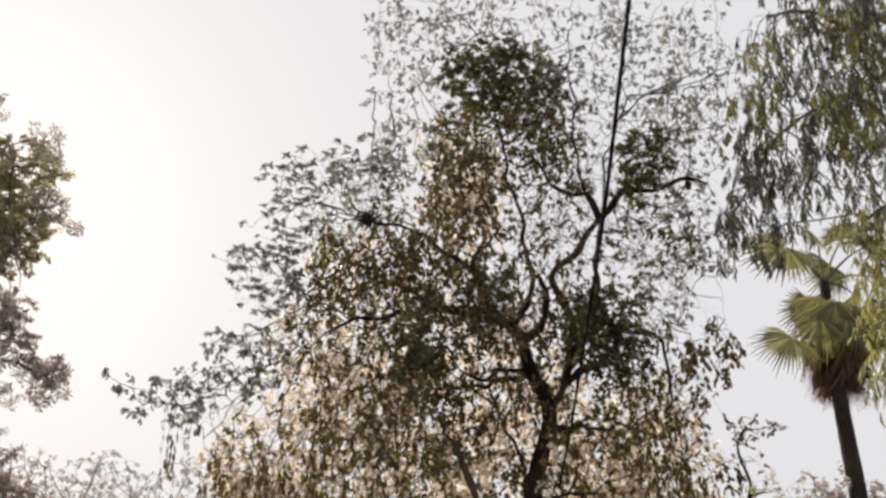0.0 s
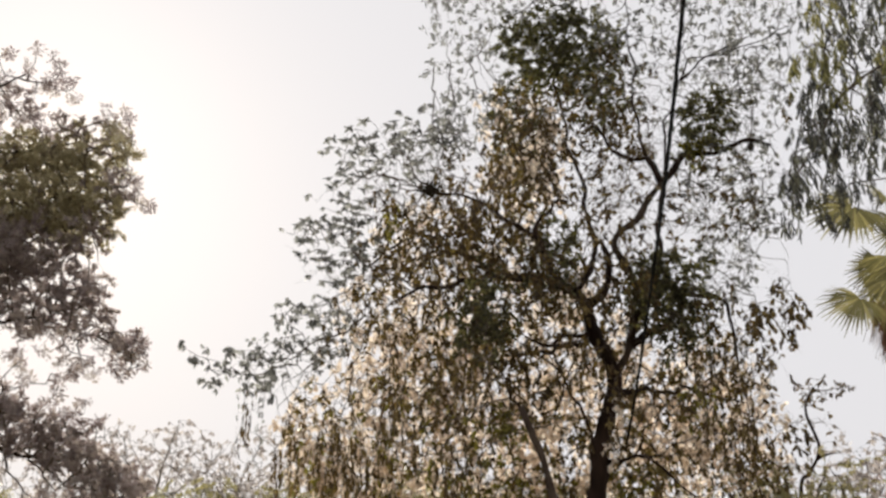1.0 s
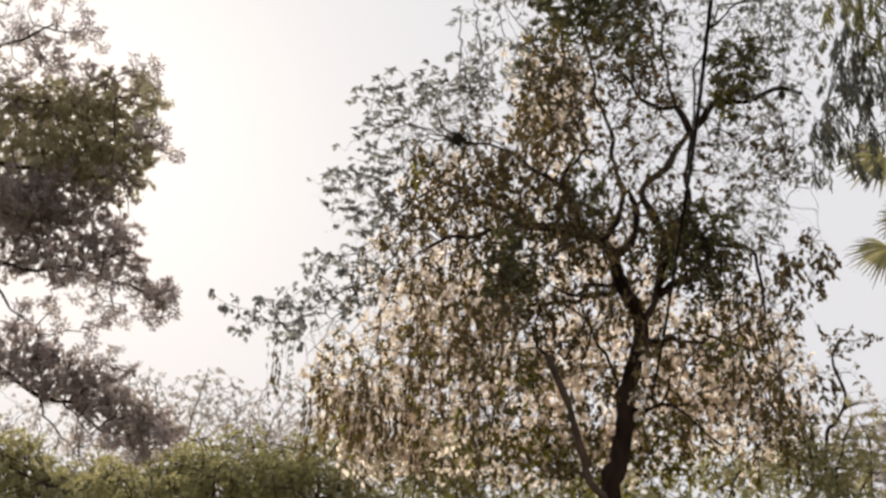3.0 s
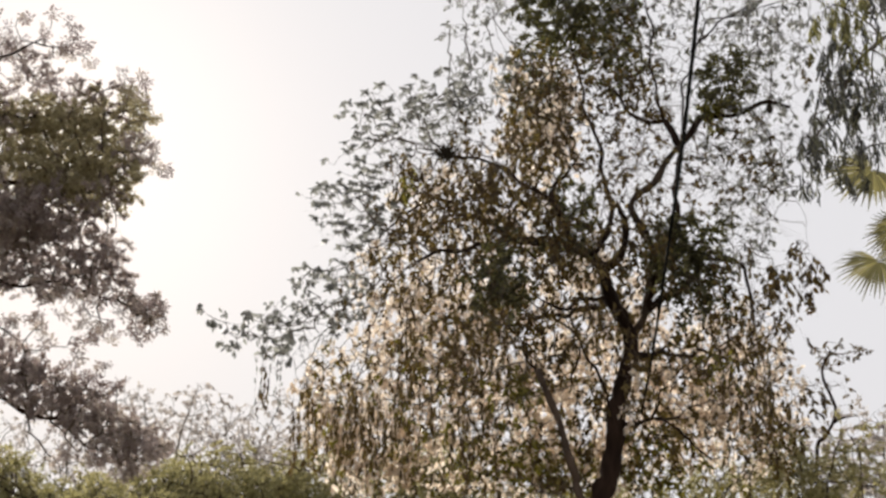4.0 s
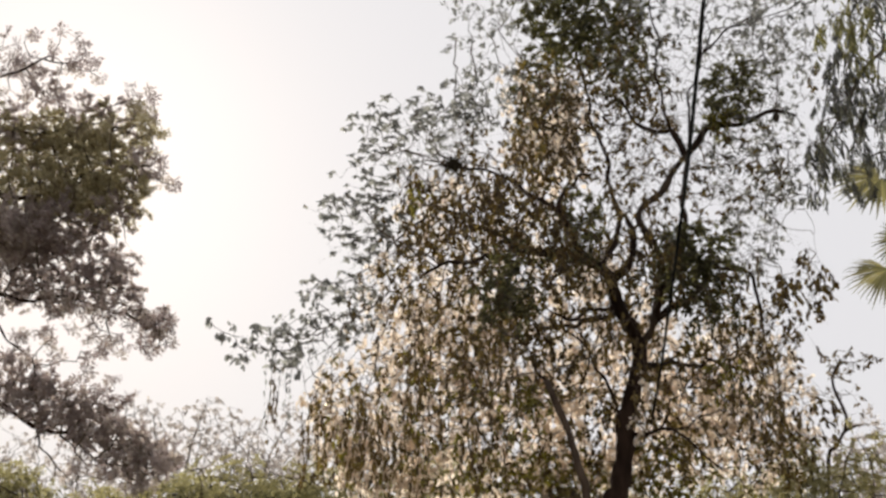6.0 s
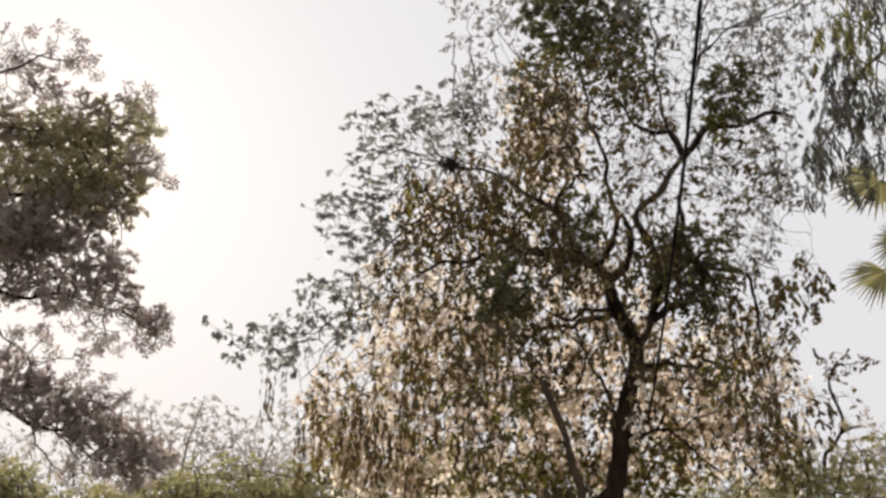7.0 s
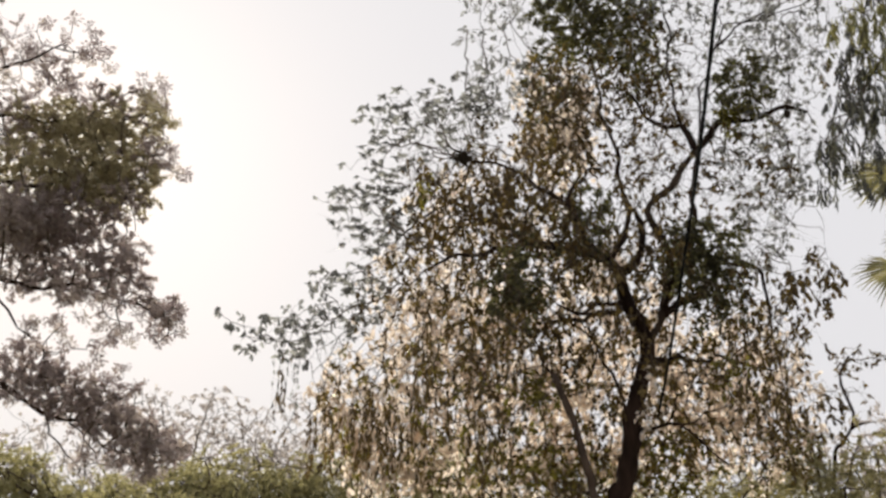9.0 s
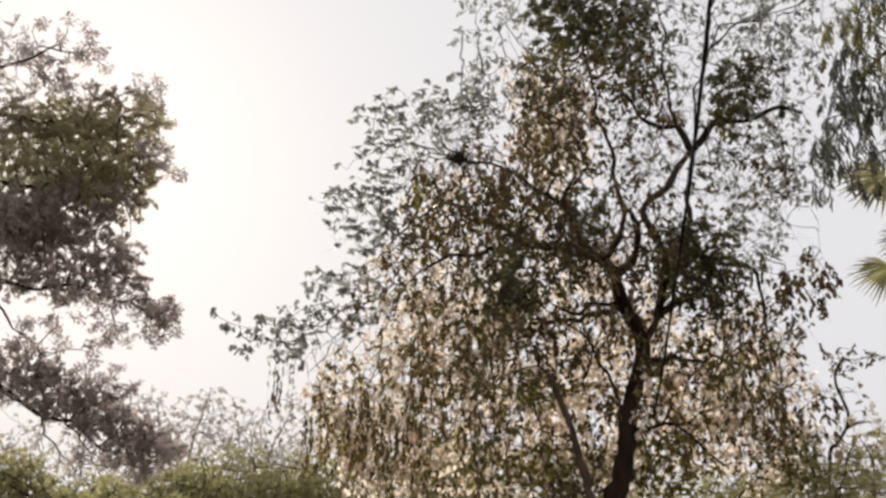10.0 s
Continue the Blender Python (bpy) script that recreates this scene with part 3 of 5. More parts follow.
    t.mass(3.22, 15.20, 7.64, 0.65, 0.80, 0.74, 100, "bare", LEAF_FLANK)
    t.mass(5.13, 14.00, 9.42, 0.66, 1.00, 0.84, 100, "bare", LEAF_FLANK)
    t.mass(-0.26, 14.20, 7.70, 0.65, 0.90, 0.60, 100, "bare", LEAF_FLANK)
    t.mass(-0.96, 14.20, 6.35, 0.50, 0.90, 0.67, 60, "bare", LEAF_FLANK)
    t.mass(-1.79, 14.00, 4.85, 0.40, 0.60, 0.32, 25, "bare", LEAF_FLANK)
    t.mass(4.31, 13.80, 8.21, 0.25, 0.30, 0.12, 12, "dense", LEAF_OLIVE)
    t.mass(-0.32, 13.40, 7.01, 0.24, 0.30, 0.20, 14, "weep", LEAF_OLIVE)
    t.mass(1.19, 12.90, 3.92, 0.29, 0.30, 0.13, 11, "dense", LEAF_OLIVE)
    t.mass(3.75, 13.40, 4.39, 0.28, 0.40, 0.24, 7, "weep", LEAF_OLIVE)
    t.mass(1.93, 17.00, 3.23, 1.24, 0.80, 0.57, 56, "dense", LEAF_OLIVE)
    t.mass(3.37, 17.00, 3.18, 1.16, 0.80, 0.53, 31, "dense", LEAF_OLIVE)
    # dense clumps
    t.mass(2.59, 15.70, 11.05, 1.18, 0.80, 0.80, 430, "dense", LEAF_DENSE)
    t.mass(3.24, 15.50, 10.15, 0.60, 0.60, 0.75, 80, "dense", LEAF_DENSE)
    t.mass(1.64, 15.20, 9.46, 0.48, 0.60, 0.77, 55, "dense", LEAF_DENSE)
    t.mass(4.52, 13.90, 8.78, 0.56, 0.50, 0.59, 46, "dense", LEAF_DENSE)
    t.mass(4.28, 14.00, 8.21, 0.45, 0.40, 0.27, 16, "dense", LEAF_DENSE)
    t.mass(3.74, 14.20, 6.21, 0.64, 0.60, 0.51, 75, "dense", LEAF_DENSE)
    t.mass(3.91, 14.40, 5.62, 0.53, 0.70, 0.56, 36, "dense", LEAF_DENSE)
    t.mass(3.26, 14.20, 5.91, 0.34, 0.40, 0.51, 20, "dense", LEAF_DENSE)
    t.mass(0.88, 13.20, 5.36, 0.42, 0.60, 0.61, 53, "dense", LEAF_DENSE)
    t.mass(2.15, 14.80, 7.10, 0.44, 0.60, 0.53, 45, "dense", LEAF_DENSE)
    # the western flank: rosettes at the ends of arching twigs, backlight put into their pale grey
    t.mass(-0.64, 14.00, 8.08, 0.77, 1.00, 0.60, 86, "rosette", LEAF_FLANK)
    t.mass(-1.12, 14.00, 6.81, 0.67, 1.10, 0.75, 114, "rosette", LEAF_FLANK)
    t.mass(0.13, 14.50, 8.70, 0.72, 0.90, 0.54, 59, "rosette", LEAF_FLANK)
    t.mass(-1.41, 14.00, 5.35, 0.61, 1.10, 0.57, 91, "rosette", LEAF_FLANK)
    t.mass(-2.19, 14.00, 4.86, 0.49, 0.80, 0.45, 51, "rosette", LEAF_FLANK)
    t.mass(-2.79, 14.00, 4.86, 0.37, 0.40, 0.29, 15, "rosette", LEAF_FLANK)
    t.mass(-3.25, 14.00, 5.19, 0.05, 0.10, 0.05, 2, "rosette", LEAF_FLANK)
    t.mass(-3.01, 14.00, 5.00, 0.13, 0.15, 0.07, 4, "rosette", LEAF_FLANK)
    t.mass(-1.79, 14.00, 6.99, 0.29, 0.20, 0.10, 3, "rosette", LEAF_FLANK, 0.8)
    # main mass
    t.mass(0.04, 14.00, 6.89, 1.00, 1.80, 0.75, 106, "weep", LEAF_TREE)
    t.mass(1.32, 14.30, 7.28, 0.77, 1.60, 0.95, 106, "weep", LEAF_TREE)
    t.mass(1.74, 15.50, 8.57, 0.67, 1.30, 1.05, 74, "weep", LEAF_TREE)
    t.mass(0.38, 14.50, 5.83, 1.60, 2.20, 0.84, 145, "weep", LEAF_TREE)
    t.mass(-0.60, 14.00, 4.69, 1.20, 2.00, 0.96, 38, "weep", LEAF_TREE)
    t.mass(-0.37, 14.30, 4.43, 1.22, 2.00, 0.89, 22, "weep", LEAF_OLIVE)
    t.mass(-1.37, 14.00, 3.90, 0.87, 1.60, 0.79, 11, "weep", LEAF_TREE)
    t.mass(-1.16, 14.40, 3.64, 0.89, 1.60, 0.65, 12, "weep", LEAF_OLIVE)
    t.mass(0.35, 14.20, 4.16, 1.20, 2.00, 0.88, 24, "weep", LEAF_TREE)
    t.mass(0.36, 14.40, 3.96, 1.30, 2.20, 0.89, 40, "weep", LEAF_OLIVE)
    t.mass(1.98, 14.60, 5.68, 0.94, 1.80, 0.77, 58, "weep", LEAF_TREE)
    t.mass(4.20, 14.80, 5.38, 1.15, 1.80, 0.88, 99, "weep", LEAF_TREE)
    t.mass(4.43, 14.80, 4.27, 1.22, 2.00, 0.96, 37, "weep", LEAF_TREE)
    t.mass(3.84, 16.20, 4.43, 0.75, 1.00, 1.03, 29, "weep", LEAF_TREE)
    t.mass(4.03, 14.60, 3.10, 1.27, 2.00, 0.68, 16, "weep", LEAF_TREE)
    t.mass(4.24, 16.40, 3.21, 1.80, 1.00, 0.66, 41, "weep", LEAF_OLIVE)
    t.mass(-0.20, 14.20, 2.99, 1.51, 2.00, 0.64, 6, "weep", LEAF_TREE)
    t.mass(0.67, 16.60, 3.19, 2.32, 1.00, 0.70, 76, "weep", LEAF_OLIVE)
    t.mass(5.13, 14.80, 3.85, 0.62, 1.20, 0.79, 19, "weep", LEAF_TREE)
    t.mass(4.93, 13.50, 5.52, 0.50, 0.60, 0.58, 13, "weep", LEAF_TREE)
    t.mass(2.81, 15.20, 6.77, 0.82, 1.40, 1.00, 98, "weep", LEAF_TREE)
    t.mass(1.52, 14.00, 6.19, 0.91, 1.20, 0.58, 42, "weep", LEAF_TREE)
    t.mass(2.86, 15.60, 4.86, 0.81, 1.00, 1.08, 46, "weep", LEAF_TREE)
    t.mass(2.02, 16.40, 3.57, 1.02, 1.00, 0.83, 43, "weep", LEAF_TREE)
    t.mass(1.73, 14.50, 4.96, 0.58, 1.00, 0.58, 39, "weep", LEAF_TREE)
    t.mass(2.96, 16.00, 3.86, 0.82, 1.00, 0.91, 60, "weep", LEAF_TREE)
    t.mass(4.96, 14.00, 5.74, 0.08, 0.12, 0.14, 6, "weep", LEAF_TREE, 1.3)
    t.mass(5.33, 13.60, 5.83, 0.08, 0.12, 0.08, 6, "weep", LEAF_TREE, 1.3)
    t.mass(5.21, 13.70, 6.07, 0.07, 0.10, 0.08, 4, "weep", LEAF_TREE, 1.2)
    t.mass(5.37, 14.00, 5.45, 0.05, 0.10, 0.04, 2, "weep", LEAF_TREE)
    t.mass(5.63, 13.80, 9.13, 0.15, 0.15, 0.09, 4, "weep", LEAF_TREE, 1.2)
    t.mass(1.60, 14.20, 8.27, 0.66, 0.90, 1.05, 56, "weep", LEAF_TREE)
    t.mass(0.77, 13.60, 6.57, 0.73, 1.00, 0.56, 48, "weep", LEAF_TREE)
    t.mass(2.98, 13.60, 5.89, 0.41, 0.40, 0.49, 21, "weep", LEAF_TREE)
    t.mass(1.94, 13.60, 5.81, 0.56, 0.50, 0.28, 15, "weep", LEAF_TREE)
    t.mass(2.70, 17.40, 7.19, 0.72, 0.60, 0.36, 21, "pods", POD)
    t.mass(2.61, 13.80, 5.12, 0.20, 0.30, 0.24, 6, "weep", LEAF_TREE)
    # long hanging strings of small leaves along the lower edge
    t.mass(-1.33, 13.60, 3.98, 0.54, 1.00, 0.46, 22, "string", LEAF_TREE)
    t.mass(-0.85, 13.40, 3.42, 0.83, 1.20, 0.45, 10, "string", LEAF_TREE)
    t.mass(0.11, 13.00, 3.58, 0.80, 0.80, 0.59, 27, "string", LEAF_TREE)
    t.mass(0.33, 12.90, 4.59, 0.88, 0.60, 0.44, 30, "string", LEAF_TREE)
    t.mass(4.27, 13.60, 4.43, 0.65, 0.80, 0.65, 20, "string", LEAF_TREE)
    t.mass(-2.33, 13.90, 4.75, 0.40, 0.40, 0.24, 4, "string", LEAF_FLANK)
    # inner leaves, dark clumps round the forks, hanging strings and outer bunches
    t.mass(1.59, 15.60, 8.56, 0.52, 0.70, 0.71, 12, "dense", LEAF_BACK)
    t.mass(0.99, 15.60, 7.26, 0.88, 0.70, 0.51, 30, "dense", LEAF_BACK)
    t.mass(-0.02, 15.60, 6.38, 0.82, 0.70, 0.55, 20, "dense", LEAF_BACK)
    t.mass(0.52, 15.60, 5.54, 1.16, 0.70, 0.62, 25, "dense", LEAF_BACK)
    t.mass(-0.46, 15.60, 4.81, 0.98, 0.70, 0.62, 14, "dense", LEAF_BACK)
    t.mass(0.59, 15.60, 4.46, 1.14, 0.70, 0.61, 20, "dense", LEAF_BACK)
    t.mass(1.66, 15.60, 5.00, 0.62, 0.70, 0.71, 16, "dense", LEAF_BACK)
    t.mass(1.88, 15.60, 6.29, 0.55, 0.70, 0.55, 14, "dense", LEAF_BACK)
    t.mass(-0.79, 15.60, 3.59, 0.95, 0.70, 0.60, 4, "dense", LEAF_BACK)
    t.mass(0.32, 15.60, 3.42, 1.03, 0.70, 0.60, 10, "dense", LEAF_OLIVE)
    t.mass(1.36, 15.60, 3.50, 0.69, 0.70, 0.69, 16, "dense", LEAF_OLIVE)
    t.mass(-1.51, 15.60, 4.37, 0.53, 0.70, 0.61, 5, "dense", LEAF_BACK)
    t.mass(-1.56, 15.60, 3.42, 0.51, 0.70, 0.43, 2, "dense", LEAF_OLIVE)
    t.mass(2.28, 15.60, 7.06, 0.55, 0.70, 0.46, 14, "dense", LEAF_BACK)
    t.mass(2.07, 15.60, 4.11, 0.52, 0.70, 0.70, 15, "dense", LEAF_BACK)
    t.mass(2.54, 15.60, 4.82, 0.35, 0.70, 0.53, 5, "dense", LEAF_BACK)
    t.mass(4.04, 15.60, 4.82, 0.79, 0.70, 0.61, 12, "dense", LEAF_BACK)
    t.mass(4.68, 15.60, 4.12, 0.78, 0.70, 0.70, 12, "dense", LEAF_BACK)
    t.mass(3.78, 15.60, 3.68, 0.69, 0.70, 0.60, 14, "dense", LEAF_BACK)
    t.mass(5.13, 15.60, 5.18, 0.45, 0.70, 0.45, 7, "dense", LEAF_BACK)
    t.mass(3.32, 15.60, 3.26, 0.59, 0.70, 0.43, 11, "dense", LEAF_OLIVE)
    t.mass(5.13, 15.60, 3.43, 0.51, 0.70, 0.51, 10, "dense", LEAF_BACK)
    t.mass(2.00, 14.40, 6.28, 0.38, 0.40, 0.25, 25, "dense", LEAF_DENSE)
    t.mass(1.13, 14.00, 6.24, 0.25, 0.40, 0.21, 12, "dense", LEAF_DENSE)
    t.mass(3.47, 14.20, 6.22, 0.29, 0.40, 0.29, 36, "dense", LEAF_DENSE)
    t.mass(3.89, 14.30, 5.90, 0.46, 0.50, 0.50, 50, "dense", LEAF_DENSE)
    t.mass(2.31, 14.60, 6.89, 0.26, 0.40, 0.35, 12, "dense", LEAF_DENSE)
    t.mass(0.99, 13.40, 5.47, 0.35, 0.40, 0.47, 31, "dense", LEAF_DENSE)
    t.mass(4.39, 14.00, 8.79, 0.39, 0.40, 0.48, 34, "dense", LEAF_DENSE)
    t.mass(-1.62, 13.00, 3.83, 0.18, 0.40, 0.36, 6, "string", LEAF_TREE)
    t.mass(-1.11, 13.00, 3.90, 0.26, 0.40, 0.36, 9, "string", LEAF_TREE)
    t.mass(-0.74, 13.00, 3.69, 0.29, 0.40, 0.29, 9, "string", LEAF_TREE)
    t.mass(-0.38, 13.00, 4.13, 0.29, 0.40, 0.37, 10, "string", LEAF_TREE)
    t.mass(4.27, 13.00, 3.84, 0.29, 0.40, 0.36, 7, "string", LEAF_TREE)
    t.mass(-2.15, 13.00, 4.27, 0.18, 0.40, 0.22, 5, "string", LEAF_TREE)
    t.mass(4.73, 13.60, 5.71, 0.07, 0.10, 0.07, 2, "weep", LEAF_TREE, 1.3)
    t.mass(4.79, 13.60, 5.53, 0.07, 0.10, 0.07, 1, "weep", LEAF_TREE, 1.3)
    t.mass(5.11, 13.60, 5.97, 0.07, 0.10, 0.07, 1, "weep", LEAF_TREE, 1.3)
    t.mass(5.33, 13.60, 5.84, 0.07, 0.10, 0.07, 1, "weep", LEAF_TREE, 1.3)
    t.mass(5.30, 13.60, 5.65, 0.07, 0.10, 0.07, 1, "weep", LEAF_TREE, 1.3)
    t.mass(5.25, 13.60, 5.29, 0.07, 0.10, 0.07, 1, "weep", LEAF_TREE, 1.3)
    t.mass(4.54, 13.60, 6.03, 0.07, 0.10, 0.07, 1, "weep", LEAF_TREE, 1.3)
    t.mass(4.65, 13.60, 5.33, 0.07, 0.10, 0.07, 1, "weep", LEAF_TREE, 1.3)
    t.mass(4.91, 13.60, 5.07, 0.07, 0.10, 0.07, 1, "weep", LEAF_TREE, 1.3)
    t.mass(5.02, 13.60, 4.80, 0.07, 0.10, 0.07, 1, "weep", LEAF_TREE, 1.3)
    t.mass(4.90, 13.60, 4.57, 0.07, 0.10, 0.07, 1, "weep", LEAF_TREE, 1.3)
    t.mass(4.71, 13.60, 4.41, 0.07, 0.10, 0.07, 1, "weep", LEAF_TREE, 1.3)
    t.mass(5.12, 13.60, 4.16, 0.07, 0.10, 0.07, 1, "weep", LEAF_TREE, 1.3)
    t.mass(5.07, 13.60, 3.83, 0.07, 0.10, 0.07, 1, "weep", LEAF_TREE, 1.3)
    t.mass(5.01, 13.60, 3.68, 0.07, 0.10, 0.07, 1, "weep", LEAF_TREE, 1.3)
    t.mass(4.85, 13.60, 3.95, 0.07, 0.10, 0.07, 1, "weep", LEAF_TREE, 1.3)
    t.mass(4.48, 13.60, 4.06, 0.07, 0.10, 0.07, 2, "weep", LEAF_TREE, 1.3)
    t.mass(4.30, 13.60, 3.76, 0.07, 0.10, 0.07, 1, "weep", LEAF_TREE, 1.3)
    t.mass(4.60, 13.60, 3.68, 0.07, 0.10, 0.07, 1, "weep", LEAF_TREE, 1.3)
    t.mass(4.07, 13.60, 3.34, 0.07, 0.10, 0.07, 1, "weep", LEAF_TREE, 1.3)
    t.mass(0.31, 14.00, 6.98, 0.58, 0.80, 0.38, 46, "weep", LEAF_TREE)
    t.mass(-0.18, 13.60, 6.44, 0.48, 0.80, 0.24, 26, "weep", LEAF_TREE)
    t.mass(1.55, 15.00, 9.30, 0.42, 0.60, 0.56, 8, "dense", LEAF_BACK)
    t.mass(1.45, 14.40, 7.65, 0.48, 0.60, 0.35, 10, "dense", LEAF_BACK)
    # straw-coloured pods among the leaves
    t.mass(1.98, 17.40, 9.60, 0.99, 0.60, 1.39, 106, "pods", POD)
    t.mass(0.78, 17.40, 8.17, 1.66, 0.60, 0.82, 106, "pods", POD)
    t.mass(0.06, 17.40, 6.47, 1.71, 0.60, 1.21, 255, "pods", POD)
    t.mass(-0.63, 17.40, 4.75, 1.78, 0.60, 1.18, 282, "pods", POD)
    t.mass(0.63, 17.40, 4.07, 1.47, 0.60, 1.17, 225, "pods", POD)
    t.mass(3.03, 17.40, 6.05, 1.21, 0.60, 1.62, 132, "pods", POD)
    t.mass(5.12, 17.40, 4.84, 1.44, 0.60, 1.64, 202, "pods", POD)
    t.mass(3.03, 17.40, 4.26, 1.49, 0.60, 1.39, 258, "pods", POD)
    t.mass(-0.90, 17.40, 3.97, 1.17, 0.60, 1.03, 123, "pods", POD)
    t.mass(2.77, 14.35, 3.77, 0.07, 0.08, 0.18, 2, "pods", POD)
    t.mass(2.81, 14.35, 4.60, 0.08, 0.08, 0.13, 2, "pods", POD)
    t.mass(5.15, 17.40, 4.05, 1.22, 0.60, 0.92, 102, "pods", POD)
    t.mass(1.06, 17.40, 5.19, 0.98, 0.60, 0.69, 120, "pods", POD)
    t.mass(2.03, 17.40, 4.79, 0.68, 0.60, 0.78, 90, "pods", POD)
    t.mass(1.62, 17.40, 3.82, 0.86, 0.60, 0.67, 100, "pods", POD)
    t.mass(0.08, 17.40, 5.99, 1.10, 0.60, 0.60, 80, "pods", POD)
    t.mass(1.66, 17.20, 6.15, 0.79, 0.60, 0.49, 60, "pods", POD)
    t.mass(2.63, 17.20, 5.65, 0.49, 0.60, 0.59, 45, "pods", POD)
    t.mass(2.65, 17.00, 6.81, 0.45, 0.50, 0.40, 36, "pods", POD)
    t.mass(1.47, 17.00, 7.13, 0.60, 0.50, 0.40, 30, "pods", POD)
    t.mass(1.30, 13.00, 6.60, 0.31, 0.30, 0.19, 14, "weep", LEAF_TREE)
    t.mass(1.76, 13.40, 6.33, 0.24, 0.30, 0.24, 12, "weep", LEAF_TREE)
    t.mass(0.82, 12.70, 6.77, 0.27, 0.30, 0.15, 10, "weep", LEAF_TREE)
    t.mass(0.97, 15.60, 5.54, 0.81, 0.60, 0.45, 26, "dense", LEAF_BACK)
    t.mass(0.77, 15.40, 4.77, 0.61, 0.60, 0.44, 22, "weep", LEAF_TREE)
    t.mass(1.79, 15.20, 4.73, 0.34, 0.50, 0.34, 14, "weep", LEAF_TREE)
    t.mass(1.84, 15.40, 3.23, 0.42, 0.50, 0.34, 16, "weep", LEAF_TREE)
    t.mass(-1.54, 17.20, 3.98, 0.57, 0.50, 0.67, 70, "pods", POD)
    t.mass(-0.86, 17.20, 3.42, 0.75, 0.50, 0.47, 70, "pods", POD)
    t.mass(-1.92, 17.00, 4.52, 0.33, 0.50, 0.48, 20, "pods", POD)
    t.mass(3.01, 17.20, 3.61, 0.66, 0.50, 0.57, 60, "pods", POD)
    t.mass(3.53, 17.20, 5.90, 0.59, 0.50, 0.49, 50, "pods", POD)
    t.mass(1.58, 17.20, 3.24, 0.66, 0.50, 0.38, 50, "pods", POD)
    t.mass(4.31, 17.20, 4.57, 0.87, 0.50, 0.67, 70, "pods", POD)
    t.mass(5.48, 17.20, 4.76, 0.77, 0.50, 0.77, 50, "pods", POD)
    t.mass(4.97, 17.20, 5.55, 0.78, 0.50, 0.49, 40, "pods", POD)
    t.mass(3.77, 17.20, 5.15, 0.49, 0.50, 0.68, 40, "pods", POD)
    t.mass(5.67, 17.20, 3.71, 0.57, 0.50, 0.47, 40, "pods", POD)
    t.mass(3.15, 15.40, 5.40, 0.40, 0.50, 0.35, 16, "weep", LEAF_TREE)
    t.mass(3.32, 15.60, 4.64, 0.35, 0.50, 0.53, 14, "dense", LEAF_BACK)
    t.mass(3.42, 15.60, 3.43, 0.51, 0.50, 0.43, 18, "dense", LEAF_BACK)
    t.mass(1.60, 15.60, 3.09, 0.51, 0.50, 0.26, 16, "dense", LEAF_OLIVE)
    t.mass(2.54, 15.40, 5.49, 0.35, 0.50, 0.35, 12, "weep", LEAF_TREE)
    t.mass(0.38, 14.80, 8.70, 0.44, 0.70, 0.54, 34, "sparse", LEAF_FLANK)
    t.mass(0.34, 14.80, 8.45, 0.45, 0.70, 0.45, 50, "bare", LEAF_FLANK)
    t.mass(0.71, 14.20, 7.61, 0.34, 0.60, 0.26, 20, "weep", LEAF_TREE)
    t.mass(0.60, 14.60, 8.21, 0.31, 0.60, 0.36, 18, "sparse", LEAF_TREE)
    t.mass(4.57, 14.20, 6.44, 0.50, 0.80, 0.50, 48, "sparse", LEAF_FLANK)
    t.mass(5.08, 14.00, 7.12, 0.38, 0.70, 0.46, 34, "sparse", LEAF_FLANK)
    t.mass(4.68, 14.20, 6.66, 0.59, 0.80, 0.59, 60, "bare", LEAF_FLANK)
    t.mass(4.36, 14.60, 5.64, 0.38, 0.60, 0.34, 18, "weep", LEAF_TREE)
    t.mass(4.86, 14.00, 7.39, 0.42, 0.60, 0.42, 14, "sparse", LEAF_TREE)
    t.mass(3.10, 15.60, 6.87, 0.37, 0.50, 0.46, 16, "sparse", LEAF_TREE)
    t.mass(2.93, 15.40, 6.05, 0.31, 0.40, 0.27, 10, "weep", LEAF_TREE)
    t.mass(2.36, 13.60, 5.04, 0.23, 0.40, 0.31, 5, "weep", LEAF_TREE)
    t.mass(2.75, 13.60, 4.41, 0.23, 0.40, 0.31, 6, "weep", LEAF_TREE)
    t.mass(2.42, 13.60, 3.94, 0.30, 0.40, 0.30, 5, "weep", LEAF_TREE)
    t.mass(2.97, 13.60, 6.70, 0.40, 0.40, 0.49, 10, "weep", LEAF_TREE)
    t.mass(3.09, 13.60, 6.11, 0.24, 0.40, 0.40, 8, "weep", LEAF_TREE)
    t.mass(2.59, 13.60, 7.23, 0.41, 0.40, 0.41, 8, "weep", LEAF_TREE)
    t.mass(3.63, 13.80, 6.26, 0.49, 0.40, 0.49, 7, "dense", LEAF_DENSE)
    t.mass(3.67, 13.80, 5.75, 0.48, 0.40, 0.48, 5, "dense", LEAF_DENSE)
    t.mass(3.79, 13.80, 5.25, 0.32, 0.40, 0.32, 8, "dense", LEAF_DENSE)
    t.mass(4.60, 14.40, 5.24, 0.58, 0.40, 0.50, 18, "weep", LEAF_TREE)
    t.mass(4.18, 15.20, 4.65, 0.51, 0.40, 0.51, 7, "dense", LEAF_OLIVE)
    t.mass(4.63, 15.40, 4.26, 0.69, 0.40, 0.69, 6, "weep", LEAF_TREE)
    t.mass(3.85, 15.40, 4.08, 0.52, 0.40, 0.52, 3, "weep", LEAF_TREE)
